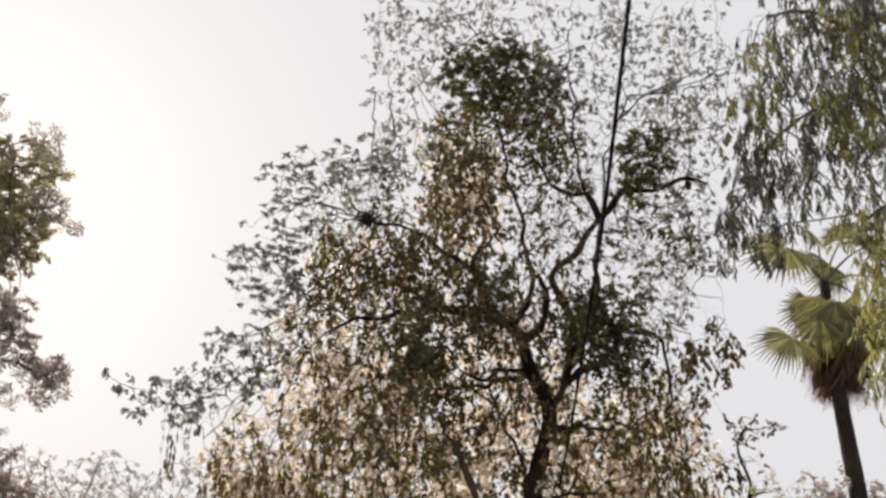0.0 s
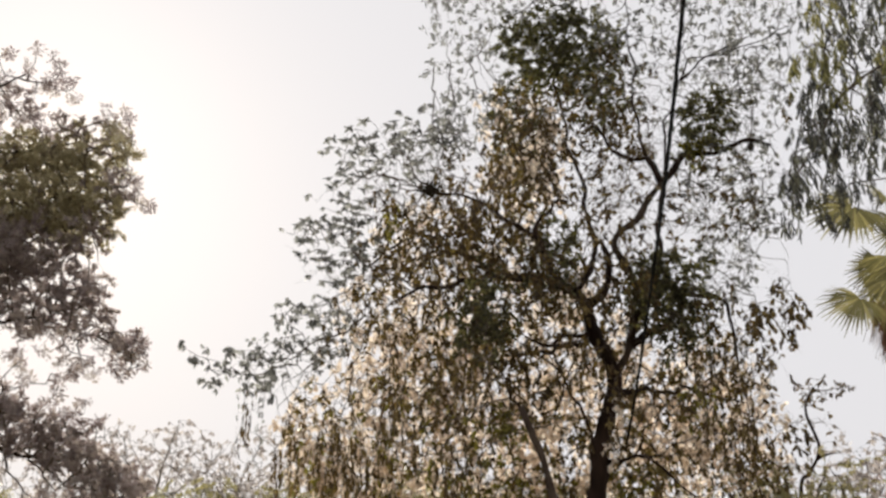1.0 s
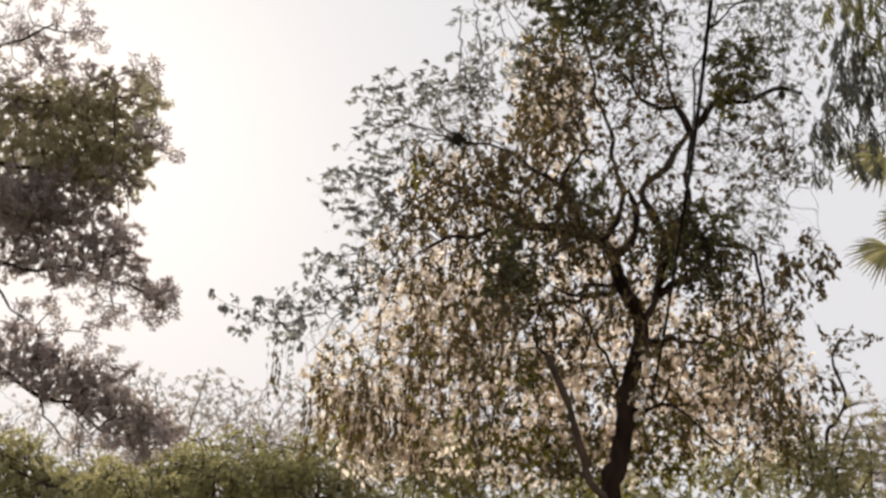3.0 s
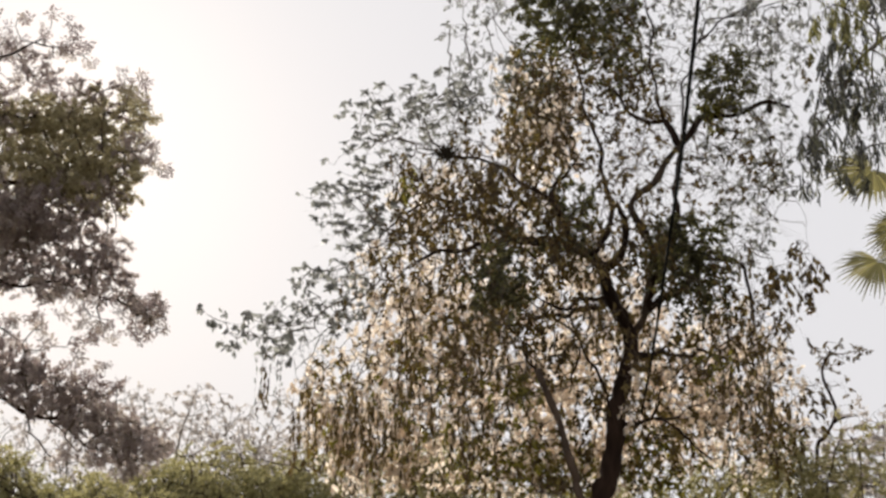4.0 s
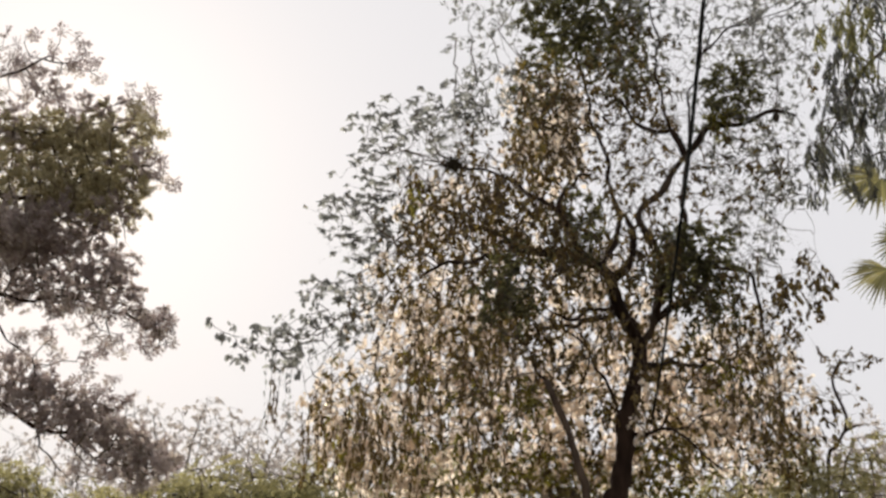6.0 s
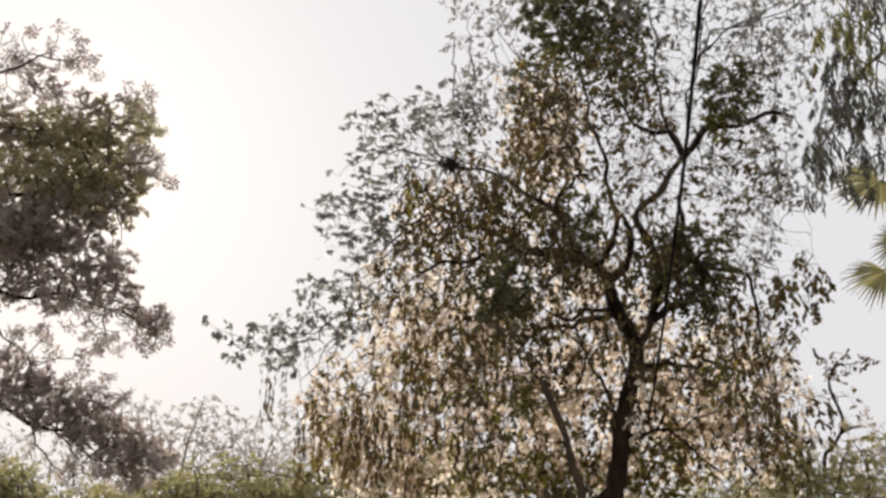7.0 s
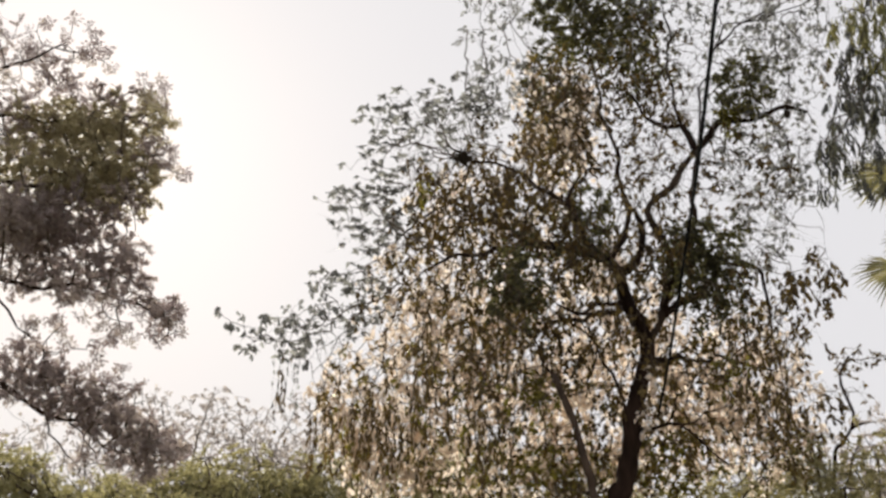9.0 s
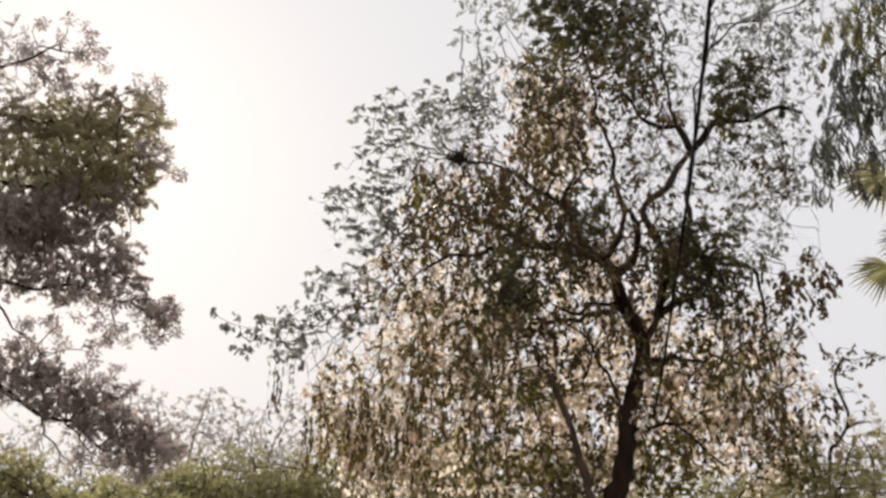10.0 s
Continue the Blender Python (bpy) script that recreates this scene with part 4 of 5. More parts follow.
    t.mass(3.12, 15.40, 3.40, 0.42, 0.40, 0.51, 4, "dense", LEAF_OLIVE)
    t.mass(3.34, 15.40, 2.99, 0.42, 0.40, 0.34, 5, "dense", LEAF_OLIVE)
    t.mass(1.44, 15.00, 5.39, 0.52, 0.40, 0.52, 14, "weep", LEAF_TREE)
    t.mass(2.13, 15.20, 4.73, 0.52, 0.40, 0.52, 4, "weep", LEAF_TREE)
    t.mass(2.24, 15.20, 5.35, 0.44, 0.40, 0.35, 4, "weep", LEAF_TREE)
    t.mass(0.52, 13.20, 5.89, 0.54, 0.40, 0.31, 5, "weep", LEAF_TREE)
    t.mass(1.30, 13.20, 6.22, 0.55, 0.40, 0.31, 5, "weep", LEAF_TREE)
    t.mass(1.91, 13.20, 5.89, 0.39, 0.40, 0.31, 4, "weep", LEAF_TREE)
    t.mass(1.49, 16.20, 3.32, 0.53, 0.40, 0.44, 5, "dense", LEAF_OLIVE)
    t.mass(1.49, 15.60, 9.83, 0.39, 0.50, 0.58, 26, "pods", POD)
    t.mass(1.75, 15.60, 8.87, 0.48, 0.50, 0.57, 30, "pods", POD)
    t.mass(2.26, 15.60, 9.61, 0.29, 0.40, 0.48, 14, "pods", POD)
    # single pods that stand out on the near side
    t.mass(-0.70, 16.60, 5.06, 1.22, 0.70, 1.22, 135, "pod", POD)
    t.mass(0.42, 16.60, 5.06, 1.03, 0.70, 1.41, 135, "pod", POD)
    t.mass(4.91, 16.60, 4.87, 1.08, 0.70, 1.27, 135, "pod", POD)
    t.grow(thing, BARK, TWIG, thin=0.0019, stout=0.0013, wild=0.8, clusters=260, cluster_habit="rosette", leaf_names={
        "backlit_grey_leaf": ("outer_foliage", "rosettes of small leaves, painted pale grey as if backlit"), "grey_green_leaf": ("foliage", "grey-green drooping leaves"), "deep_green_leaf": ("dense_foliage", "dense dark green leaf clumps"),
        "olive_leaf": ("olive_foliage", "yellowish olive-green leaves"), "yellow_brown_leaf": ("inner_foliage", "yellowing brown inner leaves"), "straw_pod": ("pod_foliage", "straw-coloured hanging seed pods")})


build_weeping_tree()


# ---- the shade tree beside it ----
def build_shade_tree():
    thing = root("shade_tree", (-9.5, 13.5, 0), "broad shade tree with layered boughs of dark clustered leaves", "tree")
    t = Tree(23)
    t.limb(0.36, 0.14, (-9.5, 13.5, -0.1), (-9.4, 13.4, 2.0), (-9.1, 13.3, 4.0), (-8.9, 13.2, 6.0), (-9.0, 13.2, 8.0), (-9.2, 13.2, 10.0))
    t.limb(0.085, 0.03, (-9.2, 13.35, 3.4), (-6.97, 13.00, 4.09), (-6.17, 13.00, 4.12), (-5.78, 13.00, 3.96), (-5.47, 13.00, 3.77), (-5.20, 13.00, 3.59))
    t.limb(0.03, 0.006, (-5.20, 13.00, 3.59), (-5.02, 13.00, 3.56), (-4.84, 13.00, 3.47), (-4.71, 13.00, 3.45), (-4.52, 13.00, 3.32), (-4.40, 13.00, 3.20), (-4.23, 13.00, 3.13), (-3.99, 13.00, 3.08))
    t.limb(0.014, 0.005, (-4.84, 13.00, 3.47), (-4.62, 12.90, 3.31), (-4.53, 12.90, 3.15), (-4.42, 12.90, 3.07))
    t.limb(0.08, 0.01, (-9.0, 13.2, 5.4), (-7.31, 13.00, 5.24), (-6.28, 13.00, 5.40), (-5.52, 13.00, 5.30), (-4.92, 13.00, 5.28), (-4.30, 13.00, 5.08))
    t.limb(0.08, 0.01, (-8.9, 13.2, 6.4), (-7.53, 13.00, 6.53), (-6.47, 13.00, 6.69), (-5.55, 13.00, 6.77), (-4.88, 13.00, 7.02), (-4.27, 13.00, 7.19))
    t.limb(0.07, 0.01, (-8.95, 13.2, 7.4), (-7.43, 13.20, 7.72), (-6.24, 13.20, 7.85), (-5.43, 13.20, 7.81), (-4.80, 13.20, 7.94))
    t.limb(0.07, 0.012, (-9.0, 13.2, 8.3), (-7.62, 13.40, 8.26), (-6.76, 13.40, 8.63), (-6.10, 13.40, 8.96), (-5.74, 13.40, 9.14))
    t.limb(0.016, 0.005, (-5.16, 13.00, 3.59), (-5.07, 12.90, 3.40), (-5.00, 12.80, 3.26), (-4.75, 12.70, 3.04), (-4.61, 12.70, 2.96), (-4.53, 12.70, 2.82))
    t.limb(0.008, 0.004, (-4.75, 12.70, 3.04), (-4.82, 12.70, 2.92), (-4.85, 12.70, 2.79))
    t.limb(0.02, 0.008, (-6.28, 13.00, 5.40), (-5.59, 13.00, 4.70), (-5.25, 13.00, 4.33), (-5.28, 13.00, 3.96))
    # sprays along the rim and hanging sprigs
    t.mass(-6.51, 13.40, 9.18, 0.38, 0.70, 0.24, 14, "round", LEAF_SHADE)
    t.mass(-5.83, 13.40, 9.13, 0.46, 0.70, 0.17, 16, "round", LEAF_SHADE)
    t.mass(-5.41, 13.40, 9.18, 0.34, 0.70, 0.21, 11, "round", LEAF_SHADE)
    t.mass(-5.20, 13.40, 8.80, 0.21, 0.70, 0.18, 7, "round", LEAF_SHADE)
    t.mass(-6.21, 13.40, 8.48, 0.42, 0.70, 0.13, 11, "round", LEAF_SHADE)
    t.mass(-5.62, 13.40, 8.43, 0.25, 0.70, 0.15, 8, "round", LEAF_SHADE)
    t.mass(-5.31, 13.30, 8.15, 0.18, 0.70, 0.15, 13, "round", LEAF_SHADE)
    t.mass(-4.19, 13.10, 8.23, 0.24, 0.70, 0.13, 13, "round", LEAF_SHADE)
    t.mass(-4.12, 13.10, 7.92, 0.23, 0.70, 0.14, 14, "round", LEAF_TOP)
    t.mass(-4.11, 13.00, 7.61, 0.20, 0.70, 0.20, 13, "round", LEAF_TOP)
    t.mass(-3.95, 13.00, 7.10, 0.27, 0.70, 0.16, 16, "round", LEAF_SHADE)
    t.mass(-3.77, 13.00, 7.00, 0.14, 0.70, 0.07, 6, "round", LEAF_SHADE)
    t.mass(-4.16, 13.00, 5.58, 0.11, 0.70, 0.11, 6, "round", LEAF_SHADE)
    t.mass(-4.64, 13.00, 5.11, 0.34, 0.70, 0.11, 11, "round", LEAF_SHADE)
    t.mass(-5.05, 13.00, 5.14, 0.19, 0.70, 0.09, 6, "round", LEAF_SHADE)
    t.mass(-4.06, 13.00, 4.95, 0.11, 0.70, 0.10, 6, "round", LEAF_SHADE)
    t.mass(-3.68, 13.00, 4.86, 0.22, 0.70, 0.10, 12, "round", LEAF_SHADE)
    t.mass(-3.49, 13.00, 4.88, 0.06, 0.70, 0.06, 2, "round", LEAF_SHADE)
    t.mass(-3.53, 13.00, 4.69, 0.07, 0.70, 0.06, 3, "round", LEAF_SHADE)
    t.mass(-3.86, 13.00, 4.53, 0.09, 0.70, 0.07, 3, "round", LEAF_SHADE)
    t.mass(-4.14, 13.00, 4.61, 0.19, 0.70, 0.10, 5, "round", LEAF_SHADE)
    t.mass(-3.73, 13.00, 4.66, 0.12, 0.70, 0.07, 4, "round", LEAF_SHADE)
    t.mass(-4.72, 13.00, 4.87, 0.16, 0.70, 0.10, 4, "round", LEAF_SHADE)
    t.mass(-5.38, 13.00, 4.76, 0.18, 0.70, 0.12, 6, "round", LEAF_SHADE)
    t.mass(-5.21, 13.00, 4.87, 0.15, 0.70, 0.10, 4, "round", LEAF_SHADE)
    t.mass(-4.47, 13.00, 4.61, 0.12, 0.70, 0.09, 4, "round", LEAF_SHADE)
    t.mass(-4.68, 13.00, 4.46, 0.16, 0.70, 0.06, 3, "round", LEAF_SHADE)
    t.mass(-4.30, 13.00, 4.48, 0.09, 0.70, 0.12, 3, "round", LEAF_SHADE)
    t.mass(-5.57, 13.00, 4.48, 0.27, 0.70, 0.10, 7, "round", LEAF_SHADE)
    t.mass(-5.23, 13.00, 4.40, 0.07, 0.70, 0.07, 2, "round", LEAF_SHADE)
    t.mass(-4.36, 13.00, 4.23, 0.10, 0.70, 0.07, 4, "round", LEAF_SHADE)
    t.mass(-4.49, 13.00, 4.08, 0.10, 0.70, 0.07, 4, "round", LEAF_SHADE)
    t.mass(-4.24, 13.00, 3.97, 0.07, 0.70, 0.09, 3, "round", LEAF_SHADE)
    t.mass(-4.05, 13.00, 3.91, 0.07, 0.70, 0.07, 3, "round", LEAF_SHADE)
    t.mass(-5.05, 13.00, 4.51, 0.07, 0.70, 0.06, 2, "round", LEAF_SHADE)
    t.mass(-5.56, 13.00, 3.82, 0.29, 0.70, 0.09, 8, "round", LEAF_SHADE)
    t.mass(-4.12, 13.00, 3.00, 0.19, 0.70, 0.07, 8, "round", LEAF_SHADE)
    t.mass(-3.93, 13.00, 3.57, 0.10, 0.70, 0.06, 3, "round", LEAF_SHADE)
    t.mass(-3.42, 13.00, 3.11, 0.09, 0.70, 0.10, 8, "round", LEAF_SHADE)
    t.mass(-4.48, 12.90, 2.99, 0.21, 0.70, 0.06, 5, "round", LEAF_SHADE)
    t.mass(-3.83, 12.90, 2.82, 0.21, 0.70, 0.08, 6, "round", LEAF_SHADE)
    # leaf layers: upper ones take the painted sunlit colour, the rest the greyer one
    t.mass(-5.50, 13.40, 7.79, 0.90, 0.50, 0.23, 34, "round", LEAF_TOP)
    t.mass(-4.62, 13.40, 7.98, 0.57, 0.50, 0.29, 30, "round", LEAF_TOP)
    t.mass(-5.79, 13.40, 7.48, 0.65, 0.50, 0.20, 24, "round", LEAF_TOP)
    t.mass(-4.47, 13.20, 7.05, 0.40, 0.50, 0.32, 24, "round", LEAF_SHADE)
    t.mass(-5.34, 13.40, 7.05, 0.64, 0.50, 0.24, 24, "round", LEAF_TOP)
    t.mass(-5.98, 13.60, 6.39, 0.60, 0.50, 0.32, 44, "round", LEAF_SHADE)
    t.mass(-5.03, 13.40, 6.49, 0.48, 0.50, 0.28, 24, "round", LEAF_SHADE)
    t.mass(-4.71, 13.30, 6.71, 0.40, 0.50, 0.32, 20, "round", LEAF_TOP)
    t.mass(-3.85, 12.90, 5.00, 0.22, 0.50, 0.16, 10, "round", LEAF_SHADE)
    t.mass(-4.79, 13.00, 5.50, 0.38, 0.50, 0.19, 14, "round", LEAF_SHADE)
    t.mass(-5.62, 13.00, 5.42, 0.38, 0.50, 0.11, 10, "round", LEAF_SHADE)
    t.mass(-4.27, 13.00, 5.58, 0.20, 0.50, 0.14, 8, "round", LEAF_SHADE)
    t.mass(-5.45, 13.00, 4.15, 0.44, 0.50, 0.18, 24, "round", LEAF_SHADE)
    t.mass(-4.69, 13.00, 3.90, 0.44, 0.50, 0.16, 24, "round", LEAF_SHADE)
    t.mass(-4.36, 13.00, 3.53, 0.29, 0.50, 0.18, 18, "round", LEAF_SHADE)
    t.mass(-3.86, 13.00, 3.21, 0.32, 0.50, 0.25, 24, "round", LEAF_SHADE)
    t.mass(-5.02, 13.00, 3.64, 0.29, 0.50, 0.13, 12, "round", LEAF_SHADE)
    t.mass(-5.95, 13.40, 8.75, 0.58, 0.70, 0.15, 21, "round", LEAF_SHADE)
    t.mass(-4.66, 13.10, 8.01, 0.40, 0.70, 0.18, 37, "round", LEAF_SHADE)
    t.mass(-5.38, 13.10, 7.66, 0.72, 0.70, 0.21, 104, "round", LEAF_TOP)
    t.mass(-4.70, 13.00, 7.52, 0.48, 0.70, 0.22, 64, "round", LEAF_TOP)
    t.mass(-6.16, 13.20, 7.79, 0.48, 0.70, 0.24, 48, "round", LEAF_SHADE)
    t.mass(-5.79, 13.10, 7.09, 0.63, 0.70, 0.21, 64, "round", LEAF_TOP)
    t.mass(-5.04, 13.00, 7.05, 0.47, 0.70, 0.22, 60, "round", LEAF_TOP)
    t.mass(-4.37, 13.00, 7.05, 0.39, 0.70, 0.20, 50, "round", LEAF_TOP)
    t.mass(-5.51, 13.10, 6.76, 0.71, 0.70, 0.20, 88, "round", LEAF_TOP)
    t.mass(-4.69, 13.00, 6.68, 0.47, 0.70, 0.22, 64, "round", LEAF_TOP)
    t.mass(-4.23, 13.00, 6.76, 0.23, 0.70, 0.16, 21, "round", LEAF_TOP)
    t.mass(-4.39, 13.00, 6.47, 0.22, 0.70, 0.17, 21, "round", LEAF_SHADE)
    t.mass(-5.20, 13.00, 6.38, 0.54, 0.70, 0.20, 64, "round", LEAF_SHADE)
    t.mass(-5.99, 13.20, 6.46, 0.55, 0.70, 0.19, 72, "round", LEAF_SHADE)
    t.mass(-5.62, 12.80, 6.03, 0.57, 0.90, 0.26, 168, "round", LEAF_SHADE)
    t.mass(-5.08, 13.00, 6.06, 0.35, 0.70, 0.21, 48, "round", LEAF_SHADE)
    t.mass(-4.51, 13.00, 6.08, 0.31, 0.70, 0.14, 24, "round", LEAF_SHADE)
    t.mass(-4.75, 13.00, 5.82, 0.23, 0.70, 0.17, 18, "round", LEAF_SHADE)
    t.mass(-5.76, 13.10, 5.61, 0.46, 0.70, 0.20, 29, "round", LEAF_SHADE)
    t.mass(-5.21, 13.00, 5.54, 0.38, 0.70, 0.17, 24, "round", LEAF_SHADE)
    t.mass(-4.75, 13.00, 5.50, 0.30, 0.70, 0.18, 26, "round", LEAF_SHADE)
    t.mass(-4.38, 13.00, 5.54, 0.24, 0.70, 0.15, 24, "round", LEAF_SHADE)
    t.mass(-5.80, 13.10, 5.33, 0.38, 0.70, 0.09, 18, "round", LEAF_SHADE)
    t.mass(-5.15, 13.00, 5.28, 0.38, 0.70, 0.09, 21, "round", LEAF_SHADE)
    t.mass(-4.50, 13.00, 5.28, 0.38, 0.70, 0.12, 24, "round", LEAF_SHADE)
    t.mass(-3.88, 13.00, 5.05, 0.22, 0.70, 0.13, 22, "round", LEAF_SHADE)
    t.mass(-5.63, 13.00, 4.12, 0.33, 0.70, 0.16, 32, "round", LEAF_SHADE)
    t.mass(-5.18, 13.00, 4.04, 0.33, 0.70, 0.18, 38, "round", LEAF_SHADE)
    t.mass(-4.97, 13.00, 3.79, 0.40, 0.70, 0.16, 38, "round", LEAF_SHADE)
    t.mass(-4.57, 13.00, 3.82, 0.26, 0.70, 0.16, 30, "round", LEAF_SHADE)
    t.mass(-4.20, 13.00, 3.72, 0.17, 0.70, 0.16, 19, "round", LEAF_SHADE)
    t.mass(-4.73, 13.00, 3.57, 0.33, 0.70, 0.09, 15, "round", LEAF_SHADE)
    t.mass(-4.38, 13.00, 3.43, 0.25, 0.70, 0.10, 23, "round", LEAF_SHADE)
    t.mass(-3.94, 13.00, 3.36, 0.29, 0.70, 0.13, 26, "round", LEAF_SHADE)
    t.mass(-3.61, 13.00, 3.21, 0.22, 0.70, 0.16, 28, "round", LEAF_SHADE)
    t.mass(-4.07, 13.00, 3.21, 0.23, 0.70, 0.13, 17, "round", LEAF_SHADE)
    t.mass(-3.77, 13.00, 3.07, 0.26, 0.70, 0.10, 18, "round", LEAF_SHADE)
    t.mass(-6.25, 14.00, 7.93, 0.77, 0.90, 0.34, 66, "round", LEAF_SHADE)
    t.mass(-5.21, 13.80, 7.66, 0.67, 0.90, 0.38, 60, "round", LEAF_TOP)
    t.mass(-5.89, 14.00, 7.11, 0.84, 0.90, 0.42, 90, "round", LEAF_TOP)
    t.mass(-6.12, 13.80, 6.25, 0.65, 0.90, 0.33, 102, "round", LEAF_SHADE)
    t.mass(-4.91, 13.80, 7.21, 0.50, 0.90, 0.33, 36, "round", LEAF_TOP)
    t.mass(-7.59, 13.20, 6.77, 1.25, 2.20, 1.70, 277, "round", LEAF_SHADE)
    t.mass(-10.6, 13.2, 8.2, 2.6, 2.8, 2.6, 200, "round", LEAF_SHADE)
    t.mass(-9.0, 14.6, 9.6, 2.4, 2.0, 1.8, 176, "round", LEAF_SHADE)
    t.mass(-12.0, 13.8, 6.2, 1.8, 2.4, 1.6, 176, "round", LEAF_SHADE)
    t.mass(-11.4, 12.0, 9.6, 1.9, 1.8, 1.3, 128, "round", LEAF_SHADE)
    t.mass(-9.8, 15.6, 7.2, 2.2, 1.4, 1.6, 128, "round", LEAF_SHADE)
    t.grow(thing, BARK, TWIG, clusters=290, cluster_habit="round", leaf_names={"lit_olive_brown_leaf": ("lit_foliage", "olive leaves with sunlight painted into their colour"), "brown_green_leaf": ("foliage", "grey-brown clustered leaves")})


build_shade_tree()


# ---- the drooping tree with narrow leaves ----
def build_willow():
    thing = root("narrow_leaf_tree", (9.6, 13.0, 0), "tall tree with curtains of narrow drooping grey-green leaves", "tree")
    t = Tree(37)
    t.limb(0.30, 0.10, (9.6, 13.0, -0.1), (9.5, 13.0, 3.0), (9.2, 12.9, 6.0), (9.0, 12.8, 9.0), (8.7, 12.7, 11.5))
    t.limb(0.08, 0.02, (9.1, 12.85, 8.2), (8.07, 12.60, 9.39), (7.28, 12.50, 10.17), (6.58, 12.40, 10.46), (5.99, 12.30, 10.26))
    t.limb(0.07, 0.02, (9.2, 12.9, 7.0), (8.03, 12.60, 8.18), (7.42, 12.50, 8.93), (6.78, 12.40, 8.94), (6.09, 12.30, 8.49))
    t.limb(0.06, 0.02, (9.3, 12.9, 5.6), (7.84, 12.40, 6.87), (7.46, 12.30, 7.32), (7.11, 12.30, 7.14))
    t.mass(6.18, 12.40, 10.04, 0.62, 0.90, 0.80, 47, "willow", LEAF_WILLOW)
    t.mass(7.10, 12.50, 10.16, 0.74, 1.00, 1.01, 135, "willow", LEAF_WILLOW)
    t.mass(6.17, 12.40, 8.73, 0.68, 0.90, 0.68, 29, "willow", LEAF_WILLOW)
    t.mass(7.05, 12.50, 8.73, 0.70, 1.00, 0.70, 94, "willow", LEAF_WILLOW)
    t.mass(5.56, 12.30, 7.81, 0.37, 0.60, 0.37, 17, "willow", LEAF_WILLOW)
    t.mass(6.38, 12.40, 7.89, 0.59, 0.80, 0.38, 36, "willow", LEAF_WILLOW)
    t.mass(7.28, 12.40, 7.88, 0.60, 0.80, 0.78, 43, "willow", LEAF_WILLOW)
    t.mass(5.03, 12.20, 6.95, 0.20, 0.30, 0.20, 4, "willow", LEAF_WILLOW)
    t.mass(5.01, 12.30, 6.79, 0.30, 0.50, 0.32, 10, "willow", LEAF_WILLOW)
    t.mass(5.67, 12.30, 7.02, 0.37, 0.60, 0.49, 24, "willow", LEAF_WILLOW)
    t.mass(5.61, 12.10, 8.61, 0.59, 0.60, 0.59, 8, "willow", LEAF_LIME)
    t.mass(5.71, 12.00, 9.62, 0.26, 0.40, 0.34, 7, "willow", LEAF_LIME)
    t.mass(5.65, 12.00, 8.84, 0.27, 0.40, 0.23, 6, "willow", LEAF_LIME)
    t.mass(6.71, 12.00, 8.62, 0.42, 0.50, 0.47, 15, "willow", LEAF_LIME)
    t.mass(6.61, 12.00, 10.09, 0.53, 0.50, 0.35, 11, "willow", LEAF_LIME)
    t.mass(7.62, 12.20, 9.99, 0.55, 0.70, 1.10, 58, "willow", LEAF_LIME)
    t.mass(6.98, 12.00, 6.60, 0.36, 0.60, 0.89, 34, "willow", LEAF_LIME)
    t.mass(6.77, 12.00, 5.29, 0.25, 0.50, 0.74, 42, "willow", LEAF_LIME)
    t.mass(7.37, 12.00, 9.84, 0.26, 0.50, 0.57, 21, "willow", LEAF_LIME)
    t.mass(6.67, 12.00, 8.62, 0.43, 0.50, 0.47, 27, "willow", LEAF_LIME)
    t.mass(5.80, 12.10, 9.73, 0.19, 0.40, 0.27, 4, "willow", LEAF_LIME)
    t.mass(5.73, 12.10, 8.99, 0.17, 0.40, 0.22, 4, "willow", LEAF_LIME)
    t.mass(6.77, 11.90, 6.56, 0.18, 0.40, 0.59, 19, "willow", LEAF_LIME)
    t.mass(6.67, 11.90, 5.48, 0.13, 0.40, 0.50, 21, "willow", LEAF_LIME)
    t.mass(6.58, 12.00, 7.04, 0.26, 0.40, 0.26, 9, "willow", LEAF_LIME)
    t.mass(6.93, 12.20, 9.95, 0.33, 0.50, 0.41, 14, "willow", LEAF_LIME)
    t.mass(5.22, 12.20, 7.54, 0.21, 0.50, 0.45, 19, "willow", LEAF_WILLOW)
    t.mass(4.87, 12.20, 6.95, 0.18, 0.40, 0.25, 9, "willow", LEAF_WILLOW)
    t.mass(5.49, 12.20, 8.46, 0.21, 0.50, 0.38, 14, "willow", LEAF_WILLOW)
    t.mass(5.37, 12.00, 8.87, 0.23, 0.40, 0.30, 10, "willow", LEAF_LIME)
    t.mass(5.64, 12.30, 7.92, 0.23, 0.50, 0.46, 17, "willow", LEAF_WILLOW)
    t.mass(5.63, 12.00, 8.52, 0.18, 0.40, 0.45, 12, "willow", LEAF_LIME)
    t.mass(7.08, 12.60, 12.09, 1.57, 1.40, 0.88, 104, "willow", LEAF_WILLOW)
    t.mass(9.0, 12.8, 10.2, 2.0, 2.2, 2.6, 300, "willow", LEAF_WILLOW)
    t.mass(11.0, 13.4, 8.2, 1.5, 1.9, 2.2, 180, "willow", LEAF_WILLOW)
    t.mass(9.6, 14.6, 9.4, 1.8, 1.2, 2.0, 150, "willow", LEAF_WILLOW)
    t.grow(thing, BARK_PALE, TWIG, leaf_names={"narrow_leaf": ("foliage", "narrow grey-green leaves"), "sunlit_lime_leaf": ("young_foliage", "yellow-green leaves coloured as sunlit clumps")})


build_willow()


